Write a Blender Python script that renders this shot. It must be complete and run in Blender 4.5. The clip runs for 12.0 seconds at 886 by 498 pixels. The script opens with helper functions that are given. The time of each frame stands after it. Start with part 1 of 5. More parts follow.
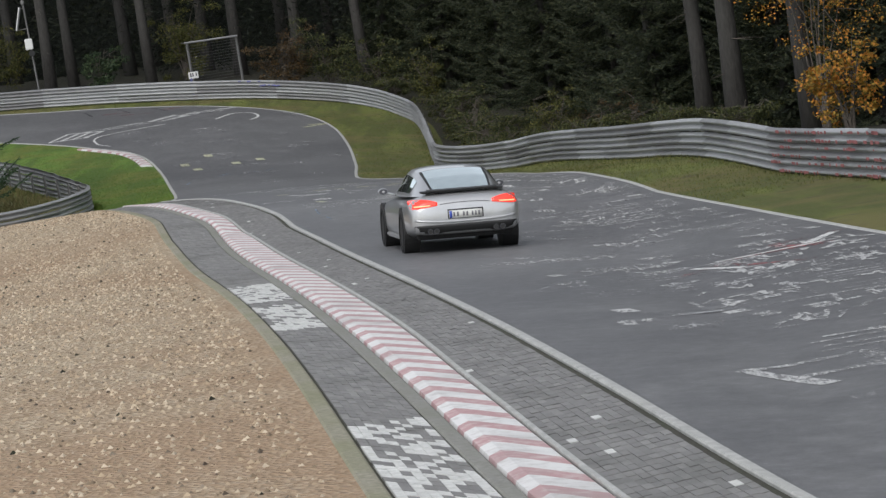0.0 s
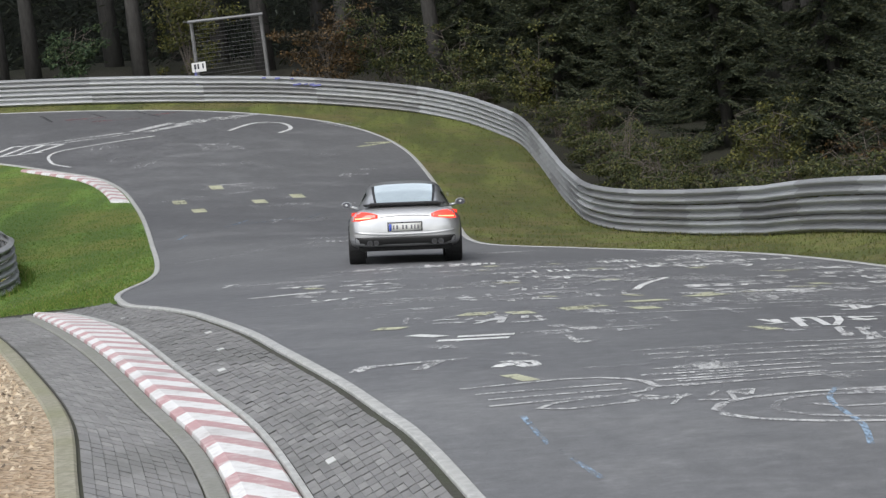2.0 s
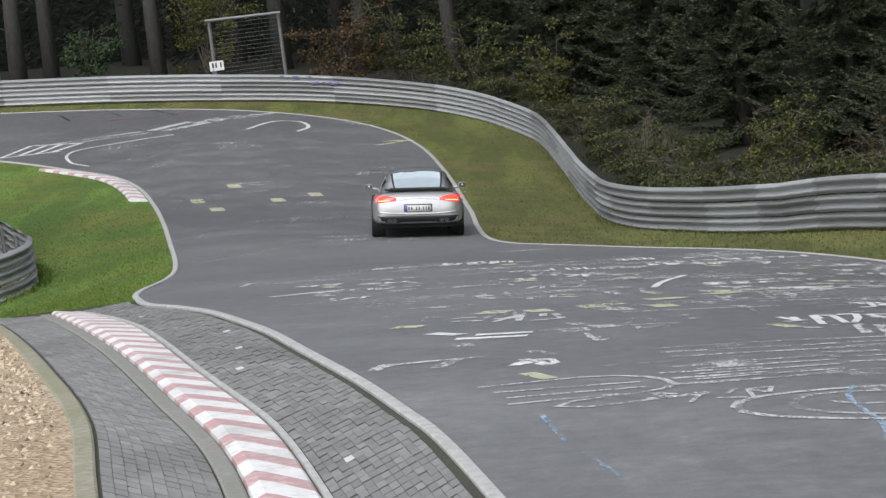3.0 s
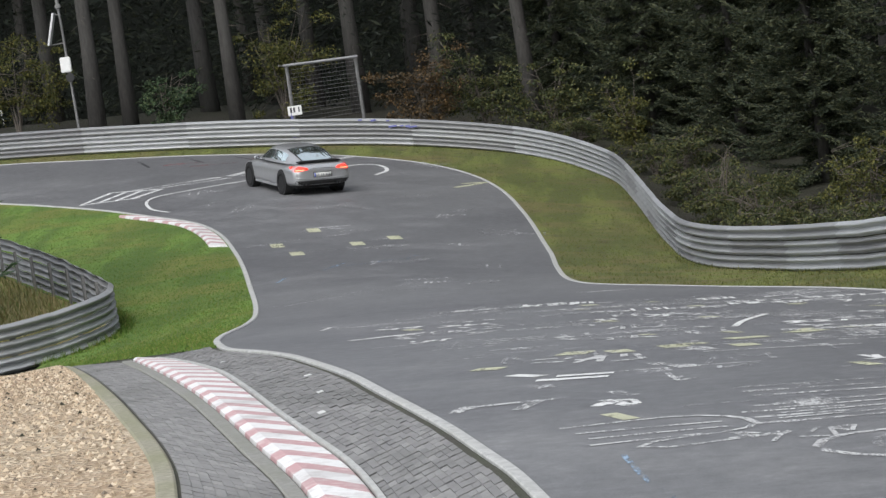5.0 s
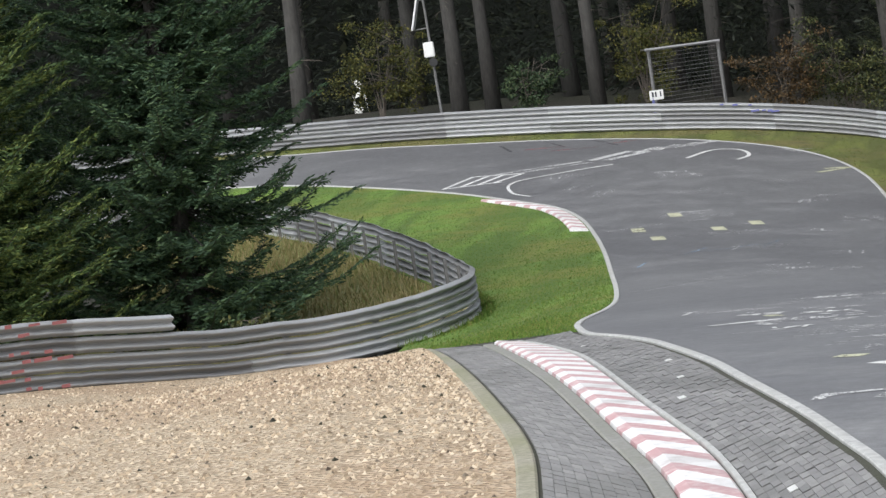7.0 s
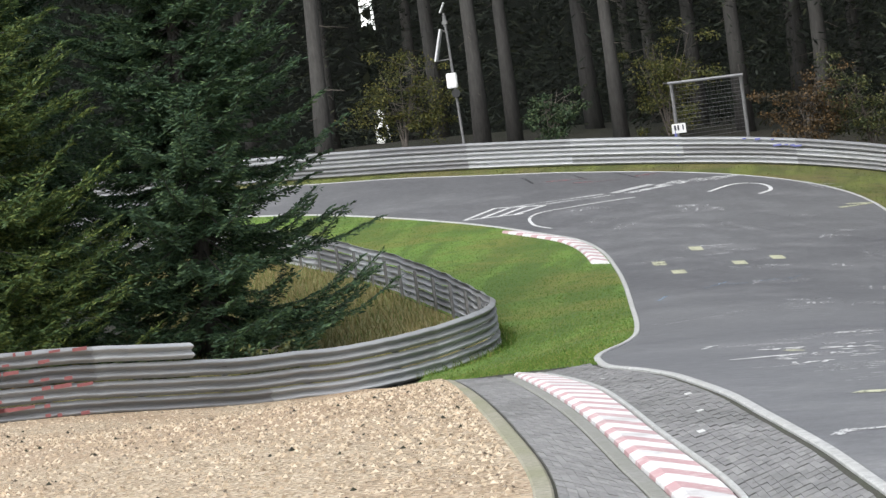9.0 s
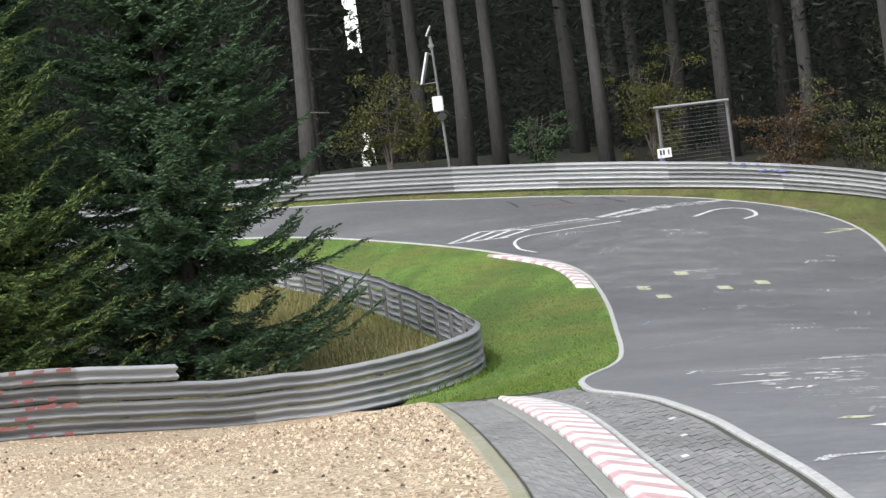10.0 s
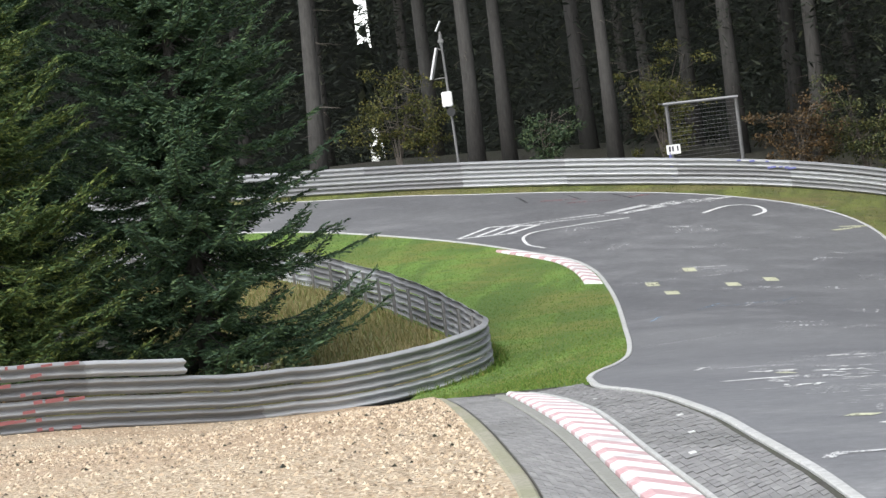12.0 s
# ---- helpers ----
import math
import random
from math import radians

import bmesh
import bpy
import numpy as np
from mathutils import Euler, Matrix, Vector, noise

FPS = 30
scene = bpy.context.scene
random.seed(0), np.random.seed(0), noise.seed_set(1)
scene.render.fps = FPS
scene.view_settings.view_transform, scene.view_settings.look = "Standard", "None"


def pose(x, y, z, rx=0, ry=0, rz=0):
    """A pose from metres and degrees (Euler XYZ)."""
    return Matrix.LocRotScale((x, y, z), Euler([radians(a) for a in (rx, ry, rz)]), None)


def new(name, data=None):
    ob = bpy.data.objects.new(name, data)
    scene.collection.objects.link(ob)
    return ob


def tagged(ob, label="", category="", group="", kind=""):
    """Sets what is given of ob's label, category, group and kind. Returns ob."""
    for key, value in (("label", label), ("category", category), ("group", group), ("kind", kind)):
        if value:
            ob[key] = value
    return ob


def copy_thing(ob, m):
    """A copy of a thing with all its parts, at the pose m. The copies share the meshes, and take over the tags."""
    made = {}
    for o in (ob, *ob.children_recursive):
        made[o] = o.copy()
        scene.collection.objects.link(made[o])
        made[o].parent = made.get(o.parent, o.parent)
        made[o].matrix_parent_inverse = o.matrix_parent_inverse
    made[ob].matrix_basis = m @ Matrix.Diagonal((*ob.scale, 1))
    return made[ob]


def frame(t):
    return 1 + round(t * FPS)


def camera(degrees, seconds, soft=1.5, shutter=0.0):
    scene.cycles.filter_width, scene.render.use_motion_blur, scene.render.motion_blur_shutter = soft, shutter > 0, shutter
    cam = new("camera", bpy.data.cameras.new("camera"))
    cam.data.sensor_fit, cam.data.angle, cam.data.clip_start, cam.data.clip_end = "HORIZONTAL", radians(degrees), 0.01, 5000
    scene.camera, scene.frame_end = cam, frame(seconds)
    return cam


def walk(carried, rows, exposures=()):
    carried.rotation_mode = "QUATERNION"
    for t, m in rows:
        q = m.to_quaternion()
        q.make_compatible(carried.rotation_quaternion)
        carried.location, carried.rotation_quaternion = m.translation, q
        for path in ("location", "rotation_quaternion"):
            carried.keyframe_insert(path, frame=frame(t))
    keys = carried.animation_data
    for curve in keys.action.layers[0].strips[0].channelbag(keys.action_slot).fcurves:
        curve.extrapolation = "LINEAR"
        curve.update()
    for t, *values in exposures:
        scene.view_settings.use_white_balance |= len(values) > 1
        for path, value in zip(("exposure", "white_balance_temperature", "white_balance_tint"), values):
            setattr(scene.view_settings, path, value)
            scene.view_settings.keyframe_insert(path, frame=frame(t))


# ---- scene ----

# ---------------------------------------------------------------- camera
cam = camera(16.2252, 12.0, soft=1.4)
ROWS = [
    (0.0, 3.218, -46.000, 5.796, -0.512, -4.253, 9.050),
    (0.1, 2.981, -42.550, 5.837, -0.100, -4.195, 8.989),
    (0.2, 2.743, -39.100, 5.872, 0.292, -4.133, 8.922),
    (0.3, 2.502, -35.650, 5.895, 0.645, -4.066, 8.843),
    (0.4, 2.259, -32.200, 5.898, 0.939, -3.989, 8.746),
    (0.5, 2.011, -28.750, 5.877, 1.154, -3.901, 8.624),
    (0.6, 1.748, -25.300, 5.823, 1.284, -3.776, 8.467),
    (0.7, 1.470, -21.850, 5.740, 1.342, -3.618, 8.276),
    (0.8, 1.194, -18.400, 5.641, 1.337, -3.461, 8.072),
    (0.9, 0.936, -14.950, 5.537, 1.282, -3.341, 7.872),
    (1.0, 0.713, -11.500, 5.441, 1.187, -3.291, 7.696),
    (1.1, 0.510, -8.050, 5.339, 1.020, -3.339, 7.530),
    (1.2, 0.317, -4.657, 5.223, 0.774, -3.462, 7.362),
    (1.3, 0.154, -2.070, 5.113, 0.497, -3.619, 7.211),
    (1.4, 0.042, -0.517, 5.032, 0.237, -3.770, 7.095),
    (1.5, 0.000, 0.000, 5.000, 0.043, -3.874, 7.034),
    (2, 0, 0, 5, -0.269, -3.966, 7.417),
    (2.5, 0, 0, 5, -0.011, -4.001, 7.451),
    (4.5, 0, 0, 5, 0.532, -3.423, 8.132),
    (5, 0, 0, 5, 1.495, -2.983, 8.339),
    (5.5, 0, 0, 5, 2.964, -2.258, 8.627),
    (6, 0, 0, 5, 5.643, -2.019, 8.769),
    (6.5, 0, 0, 5, 7.357, -1.966, 8.616),
    (7, 0, 0, 5, 8.219, -2.291, 8.384),
    (9, 0, 0, 5, 8.630, -1.664, 7.762),
    (9.5, 0, 0, 5, 8.500, -1.445, 7.682),
    (10, 0, 0, 5, 8.362, -1.272, 7.397),
    (10.5, 0, 0, 5, 8.365, -1.190, 7.048),
    (11, 0, 0, 5, 8.532, -1.173, 7.151),
    (11.5, 0, 0, 5, 8.619, -1.287, 7.100),
    (12, 0, 0, 5, 8.527, -1.337, 7.131),
]
walk(cam, [(t, pose(x, y, z, 90 + pitch, roll, yaw)) for t, x, y, z, yaw, pitch, roll in ROWS],
     [(0, 0.45), (1, 0.7), (2.5, 0.88), (5.5, 1.0), (7, 1.13), (9, 1.29), (10.5, 1.43), (12, 1.43)])

# ---------------------------------------------------------------- overcast sky
world = bpy.data.worlds.new("world")
scene.world = world
world.use_nodes = True
wn, wl = world.node_tree.nodes, world.node_tree.links
wn.clear()
sky = wn.new("ShaderNodeTexSky")
sky.sky_type, sky.sun_disc = "NISHITA", False
sky.sun_elevation, sky.sun_rotation = radians(48), radians(200)
sky.air_density, sky.dust_density, sky.ozone_density = 1.0, 1.5, 1.0
grey = wn.new("ShaderNodeHueSaturation")
grey.inputs["Saturation"].default_value = 0.3
back = wn.new("ShaderNodeBackground")
back.inputs["Strength"].default_value = 0.15
wout = wn.new("ShaderNodeOutputWorld")
wl.new(sky.outputs[0], grey.inputs["Color"])
wl.new(grey.outputs[0], back.inputs["Color"])
wl.new(back.outputs[0], wout.inputs[0])
sun = new("sun", bpy.data.lights.new("sun", "SUN"))
sun.data.energy, sun.data.angle, sun.data.color = 0.7, radians(30), (1.0, 0.985, 0.96)
sun.matrix_world = pose(0, 0, 60, 42, 0, -20)


# ---------------------------------------------------------------- materials
def material(name, build):
    m = bpy.data.materials.new(name)
    m.use_nodes = True
    n, l = m.node_tree.nodes, m.node_tree.links
    build(n, l, n["Principled BSDF"])
    return m


def coords(n, l, scale=(1, 1, 1), kind="Object"):
    tc, mp = n.new("ShaderNodeTexCoord"), n.new("ShaderNodeMapping")
    mp.inputs["Scale"].default_value = scale
    l.new(tc.outputs[kind], mp.inputs["Vector"])
    return mp.outputs[0]


def noise_at(n, l, vec, scale, detail=4, rough=0.55):
    t = n.new("ShaderNodeTexNoise")
    t.inputs["Scale"].default_value, t.inputs["Detail"].default_value, t.inputs["Roughness"].default_value = scale, detail, rough
    l.new(vec, t.inputs["Vector"])
    return t.outputs["Fac"]


def ramp(n, l, fac, *stops):
    r = n.new("ShaderNodeValToRGB")
    while len(r.color_ramp.elements) < len(stops):
        r.color_ramp.elements.new(0.5)
    for e, (p, c) in zip(r.color_ramp.elements, stops):
        e.position, e.color = p, (*c, 1)
    l.new(fac, r.inputs[0])
    return r.outputs[0]


def mix(n, l, fac, a, b, how="MIX"):
    m = n.new("ShaderNodeMix")
    m.data_type, m.blend_type = "RGBA", how
    for sock, v in ((m.inputs[0], fac), (m.inputs[6], a), (m.inputs[7], b)):
        if isinstance(v, (int, float)):
            sock.default_value = v
        elif isinstance(v, tuple):
            sock.default_value = (*v, 1)
        else:
            l.new(v, sock)
    return m.outputs[2]


def bump(n, l, p, height, strength, dist):
    b = n.new("ShaderNodeBump")
    b.inputs["Strength"].default_value, b.inputs["Distance"].default_value = strength, dist
    l.new(height, b.inputs["Height"])
    l.new(b.outputs[0], p.inputs["Normal"])


def mottled(name, a, b, c, fine, coarse, rough=0.9, relief=0.5, dist=0.02, stretch=(1, 1, 1), metallic=0.0):
    """Two scales of noise between three colours, with a fine relief."""
    def build(n, l, p):
        v = coords(n, l, stretch)
        f1, f2 = noise_at(n, l, v, fine, 6, 0.65), noise_at(n, l, v, coarse, 3)
        col = mix(n, l, ramp(n, l, f2, (0.35, (0, 0, 0)), (0.65, (1, 1, 1))), ramp(n, l, f1, (0.3, a), (0.7, b)), c)
        col = mix(n, l, 0.45, col, ramp(n, l, f1, (0.3, a), (0.7, b)))
        l.new(col, p.inputs["Base Color"])
        p.inputs["Roughness"].default_value, p.inputs["Metallic"].default_value = rough, metallic
        bump(n, l, p, f1, relief, dist)
    return material(name, build)


def asphalt(n, l, p):
    v = coords(n, l)
    fine, mid = noise_at(n, l, v, 60, 6, 0.7), noise_at(n, l, v, 0.8, 9, 0.75)
    big = noise_at(n, l, v, 0.09, 4)
    col = ramp(n, l, fine, (0.25, (0.096, 0.097, 0.099)), (0.75, (0.178, 0.178, 0.18)))
    col = mix(n, l, ramp(n, l, mid, (0.44, (0, 0, 0)), (0.7, (0.6, 0.6, 0.6))), col, (0.25, 0.25, 0.25))
    col = mix(n, l, ramp(n, l, big, (0.42, (0, 0, 0)), (0.62, (0.5, 0.5, 0.5))), col, (0.085, 0.085, 0.09))
    patch = noise_at(n, l, v, 4.5, 7, 0.8)
    col = mix(n, l, 1.0, col, ramp(n, l, patch, (0.3, (0.72, 0.72, 0.72)), (0.55, (1.0, 1.0, 1.0)), (0.75, (1.45, 1.45, 1.45))), "MULTIPLY")
    l.new(col, p.inputs["Base Color"])
    l.new(ramp(n, l, mid, (0.3, (0.48, 0.48, 0.48)), (0.8, (0.7, 0.7, 0.7))), p.inputs["Roughness"])
    bump(n, l, p, fine, 0.35, 0.006)


M_ASPHALT = material("damp_asphalt", asphalt)


def paint(colour, cover):
    """Road paint, worn through to nothing where a noise falls below its cover."""
    def build(n, l, p):
        v, vs = coords(n, l), coords(n, l, (1.0, 0.25, 1.0))
        f, g = noise_at(n, l, vs, 16, 8, 0.8), noise_at(n, l, v, 0.8, 3)
        both = n.new("ShaderNodeMath")
        both.operation = "MULTIPLY_ADD"
        l.new(g, both.inputs[0])
        both.inputs[1].default_value = 0.5
        l.new(f, both.inputs[2])
        l.new(ramp(n, l, noise_at(n, l, v, 3, 4), (0.3, tuple(c * 0.72 for c in colour)), (0.7, colour)), p.inputs["Base Color"])
        p.inputs["Roughness"].default_value = 0.6
        l.new(ramp(n, l, both.outputs[0], (cover, (0, 0, 0)), (cover + 0.16, (1, 1, 1))), p.inputs["Alpha"])
    return material("road_paint", build)


M_WHITE = paint((0.58, 0.58, 0.57), 0.64)
M_WHITE_WORN = paint((0.5, 0.5, 0.5), 0.69)
M_WHITE_FRESH = paint((0.75, 0.75, 0.73), 0.52)
M_YELLOW = paint((0.54, 0.54, 0.37), 0.56)
M_BLUE = paint((0.33, 0.46, 0.6), 0.7)
M_RED = paint((0.4, 0.14, 0.14), 0.74)


def grass(name, a, b, c, d):
    def build(n, l, p):
        v = coords(n, l)
        f, g, h = noise_at(n, l, v, 14, 6, 0.7), noise_at(n, l, v, 0.35, 4), noise_at(n, l, v, 1.8, 4)
        streak = noise_at(n, l, coords(n, l, (0.9, 0.12, 1.0)), 1.0, 3)
        col = ramp(n, l, f, (0.3, a), (0.7, b))
        col = mix(n, l, ramp(n, l, streak, (0.46, (0, 0, 0)), (0.6, (0.7, 0.7, 0.7))), col, tuple(q * 1.55 for q in b))
        col = mix(n, l, ramp(n, l, g, (0.45, (0, 0, 0)), (0.62, (0.75, 0.75, 0.75))), col, c)
        col = mix(n, l, ramp(n, l, h, (0.55, (0, 0, 0)), (0.72, (0.8, 0.8, 0.8))), col, d)
        l.new(col, p.inputs["Base Color"])
        p.inputs["Roughness"].default_value = 0.9
        bump(n, l, p, f, 0.8, 0.05)
    return material(name, build)


M_GRASS = grass("mown_grass", (0.052, 0.1, 0.014), (0.095, 0.165, 0.024), (0.165, 0.17, 0.035), (0.06, 0.115, 0.016))
M_VERGE = grass("thin_verge_grass", (0.058, 0.074, 0.014), (0.105, 0.122, 0.024), (0.145, 0.122, 0.042), (0.075, 0.062, 0.03))
M_ROUGH = grass("rough_autumn_grass", (0.1, 0.115, 0.035), (0.22, 0.2, 0.075), (0.26, 0.19, 0.09), (0.09, 0.15, 0.035))
M_SOIL = mottled("forest_soil", (0.012, 0.011, 0.007), (0.035, 0.03, 0.017), (0.022, 0.028, 0.01), 9, 0.4, relief=0.8, dist=0.08)


def blade(name, *stops):
    def build(n, l, p):
        geo = n.new("ShaderNodeNewGeometry")
        l.new(ramp(n, l, geo.outputs["Random Per Island"], *stops), p.inputs["Base Color"])
        p.inputs["Roughness"].default_value = 0.65
        p.inputs["Specular IOR Level"].default_value = 0.25
    return material(name, build)


M_BLADE = blade("grass_blades", (0.0, (0.05, 0.1, 0.014)), (0.5, (0.09, 0.16, 0.024)), (0.8, (0.14, 0.19, 0.035)), (1.0, (0.2, 0.18, 0.06)))
M_VERGEBLADE = blade("verge_blades", (0.0, (0.055, 0.07, 0.016)), (0.6, (0.1, 0.11, 0.026)), (1.0, (0.15, 0.135, 0.045)))
M_DRYBLADE = blade("dry_grass_blades", (0.0, (0.1, 0.11, 0.035)), (0.4, (0.2, 0.18, 0.07)), (0.75, (0.3, 0.24, 0.12)), (1.0, (0.12, 0.19, 0.045)))
M_NEEDLE = blade("spruce_needles", (0.0, (0.022, 0.046, 0.026)), (0.6, (0.042, 0.08, 0.04)), (1.0, (0.08, 0.125, 0.05)))
# Yellower, brighter copy of the needles; the fall of light is in the colour.
M_NEEDLE_Y = blade("yellowish_needles_lit_in_colour", (0.0, (0.03, 0.058, 0.024)), (0.55, (0.07, 0.112, 0.034)), (1.0, (0.16, 0.19, 0.05)))
# Duller copy of the needle material, with the wood's shade in its colour.
M_NEEDLE_DARK = blade("spruce_needles_shade_in_colour", (0.0, (0.022, 0.031, 0.02)), (0.6, (0.05, 0.063, 0.036)), (1.0, (0.1, 0.105, 0.052)))
# Leaf tones this low carry the deep wood's shade in the colour.
M_DARKLEAF = blade("forest_leaves_shade_in_colour", (0.0, (0.007, 0.011, 0.007)), (0.7, (0.017, 0.024, 0.014)), (1.0, (0.034, 0.038, 0.018)))
M_LEAF_YELLOW = blade("yellowing_leaves", (0.0, (0.035, 0.042, 0.012)), (0.6, (0.072, 0.078, 0.022)), (1.0, (0.14, 0.125, 0.03)))
M_LEAF_OLIVE = blade("olive_leaves", (0.0, (0.022, 0.032, 0.013)), (0.6, (0.055, 0.066, 0.024)), (1.0, (0.12, 0.115, 0.035)))
M_LEAF_GREEN = blade("green_leaves", (0.0, (0.02, 0.036, 0.018)), (0.6, (0.038, 0.065, 0.03)), (1.0, (0.075, 0.1, 0.042)))
M_LEAF_BROWN = blade("brown_autumn_leaves", (0.0, (0.03, 0.024, 0.014)), (0.6, (0.065, 0.045, 0.022)), (1.0, (0.13, 0.075, 0.027)))
M_LEAF_ORANGE = blade("orange_autumn_leaves", (0.0, (0.1, 0.09, 0.02)), (0.5, (0.35, 0.2, 0.03)), (1.0, (0.5, 0.19, 0.035)))
M_BARK = mottled("conifer_bark", (0.03, 0.027, 0.025), (0.078, 0.072, 0.066), (0.046, 0.048, 0.042), 16, 0.8, relief=0.9, dist=0.04, stretch=(1, 1, 0.2))
M_TWIG = mottled("grey_twigs", (0.06, 0.05, 0.045), (0.14, 0.12, 0.1), (0.09, 0.08, 0.06), 20, 2)
# Near-black backdrop colour: the shade inside the distant wood is painted in.
M_BACKDROP = mottled("forest_backdrop_shade_in_colour", (0.004, 0.006, 0.004), (0.013, 0.016, 0.01), (0.008, 0.012, 0.008), 0.6, 0.08, stretch=(1, 1, 0.3))


def gravel(n, l, p):
    v = coords(n, l)
    vor = n.new("ShaderNodeTexVoronoi")
    vor.inputs["Scale"].default_value = 16
    l.new(v, vor.inputs["Vector"])
    f, g = noise_at(n, l, v, 5, 5, 0.7), noise_at(n, l, v, 0.16, 3)
    col = ramp(n, l, vor.outputs["Color"], (0.1, (0.26, 0.2, 0.13)), (0.5, (0.43, 0.335, 0.225)), (0.9, (0.57, 0.475, 0.35)))
    col = mix(n, l, ramp(n, l, g, (0.4, (0, 0, 0)), (0.66, (0.65, 0.65, 0.65))), col, (0.34, 0.22, 0.13))
    col = mix(n, l, ramp(n, l, f, (0.62, (0, 0, 0)), (0.74, (0.8, 0.8, 0.8))), col, (0.13, 0.1, 0.07))
    l.new(col, p.inputs["Base Color"])
    p.inputs["Roughness"].default_value = 0.95
    bump(n, l, p, vor.outputs["Distance"], 0.9, 0.05)


M_GRAVEL = material("pale_gravel", gravel)
M_PEBBLE = blade("pebbles", (0.0, (0.2, 0.15, 0.1)), (0.45, (0.42, 0.325, 0.22)), (0.85, (0.56, 0.47, 0.35)), (1.0, (0.07, 0.05, 0.035)))
M_CONCRETE = mottled("weathered_concrete", (0.2, 0.185, 0.14), (0.38, 0.355, 0.28), (0.19, 0.2, 0.1), 16, 0.8, relief=0.4, dist=0.01)


def block(n, l, p):
    info, geo = n.new("ShaderNodeObjectInfo"), n.new("ShaderNodeNewGeometry")
    both = n.new("ShaderNodeMath")
    both.operation = "ADD"
    l.new(info.outputs["Random"], both.inputs[0])
    l.new(geo.outputs["Random Per Island"], both.inputs[1])
    frac = n.new("ShaderNodeMath")
    frac.operation = "FRACT"
    l.new(both.outputs[0], frac.inputs[0])
    v = coords(n, l)
    f, g = noise_at(n, l, v, 30, 5, 0.7), noise_at(n, l, v, 0.7, 3)
    col = ramp(n, l, frac.outputs[0], (0.0, (0.185, 0.182, 0.178)), (0.6, (0.225, 0.22, 0.214)), (1.0, (0.285, 0.28, 0.268)))
    col = mix(n, l, ramp(n, l, f, (0.35, (0.0, 0.0, 0.0)), (0.7, (0.6, 0.6, 0.6))), col, (0.2, 0.195, 0.185))
    col = mix(n, l, ramp(n, l, g, (0.5, (0, 0, 0)), (0.66, (0.5, 0.5, 0.5))), col, (0.12, 0.12, 0.11))
    l.new(col, p.inputs["Base Color"])
    p.inputs["Roughness"].default_value = 0.72
    bump(n, l, p, f, 0.4, 0.01)


M_BLOCK = material("grey_concrete_block", block)
M_JOINT = mottled("dark_joint_soil", (0.03, 0.028, 0.022), (0.07, 0.065, 0.05), (0.05, 0.06, 0.03), 25, 1.0)
M_BLOCK_WHITE = mottled("white_painted_block", (0.45, 0.45, 0.43), (0.78, 0.78, 0.75), (0.6, 0.6, 0.57), 10, 1.5, rough=0.6)


def kerb_paint(name, colour, worn):
    def build(n, l, p):
        v = coords(n, l)
        f, g = noise_at(n, l, v, 7, 6, 0.7), noise_at(n, l, v, 0.9, 3)
        col = mix(n, l, ramp(n, l, f, (0.48, (0, 0, 0)), (0.66, (0.85, 0.85, 0.85))), colour, worn)
        col = mix(n, l, ramp(n, l, g, (0.5, (0, 0, 0)), (0.7, (0.45, 0.45, 0.45))), col, (0.3, 0.27, 0.26))
        l.new(col, p.inputs["Base Color"])
        p.inputs["Roughness"].default_value = 0.62
        bump(n, l, p, f, 0.3, 0.01)
    return material(name, build)


M_KERB_RED = kerb_paint("worn_red_paint", (0.48, 0.29, 0.29), (0.62, 0.52, 0.51))
M_KERB_WHITE = kerb_paint("worn_white_paint", (0.74, 0.735, 0.72), (0.56, 0.54, 0.52))


def zinc(n, l, p):
    v = coords(n, l)
    info = n.new("ShaderNodeObjectInfo")
    f, g = noise_at(n, l, v, 1.5, 3, 0.5), noise_at(n, l, coords(n, l, (0.6, 0.6, 1.0)), 0.8, 3)
    col = ramp(n, l, info.outputs["Random"], (0.0, (0.2, 0.2, 0.205)), (0.5, (0.3, 0.305, 0.31)), (1.0, (0.42, 0.43, 0.44)))
    col = mix(n, l, ramp(n, l, g, (0.5, (0, 0, 0)), (0.8, (0.4, 0.4, 0.4))), col, (0.3, 0.295, 0.28))
    l.new(col, p.inputs["Base Color"])
    p.inputs["Metallic"].default_value = 0.3
    l.new(ramp(n, l, f, (0.3, (0.42, 0.42, 0.42)), (0.7, (0.6, 0.6, 0.6))), p.inputs["Roughness"])


M_ZINC = material("weathered_galvanised_steel", zinc)
M_POST = mottled("dull_steel", (0.14, 0.14, 0.14), (0.25, 0.25, 0.25), (0.18, 0.175, 0.165), 12, 1.5, rough=0.6, relief=0.15, metallic=0.5)


def plain(name, colour, rough=0.5, metallic=0.0, coat=0.0, emit=None, power=0.0):
    def build(n, l, p):
        f = noise_at(n, l, coords(n, l), 6, 4)
        l.new(ramp(n, l, f, (0.3, tuple(c * 0.92 for c in colour)), (0.7, colour)), p.inputs["Base Color"])
        p.inputs["Roughness"].default_value, p.inputs["Metallic"].default_value, p.inputs["Coat Weight"].default_value = rough, metallic, coat
        if emit:
            p.inputs["Emission Color"].default_value, p.inputs["Emission Strength"].default_value = (*emit, 1), power
    return material(name, build)


M_SILVER = plain("silver_car_paint", (0.5, 0.505, 0.51), 0.3, 0.62, 0.6)
M_BLACK = plain("black_plastic", (0.012, 0.012, 0.012), 0.55)
M_RUBBER = plain("tyre_rubber", (0.01, 0.01, 0.01), 0.9)
M_RIM = plain("dark_alloy", (0.09, 0.09, 0.1), 0.4, 0.7)
M_CHROME = plain("chrome", (0.7, 0.7, 0.7), 0.15, 1.0)
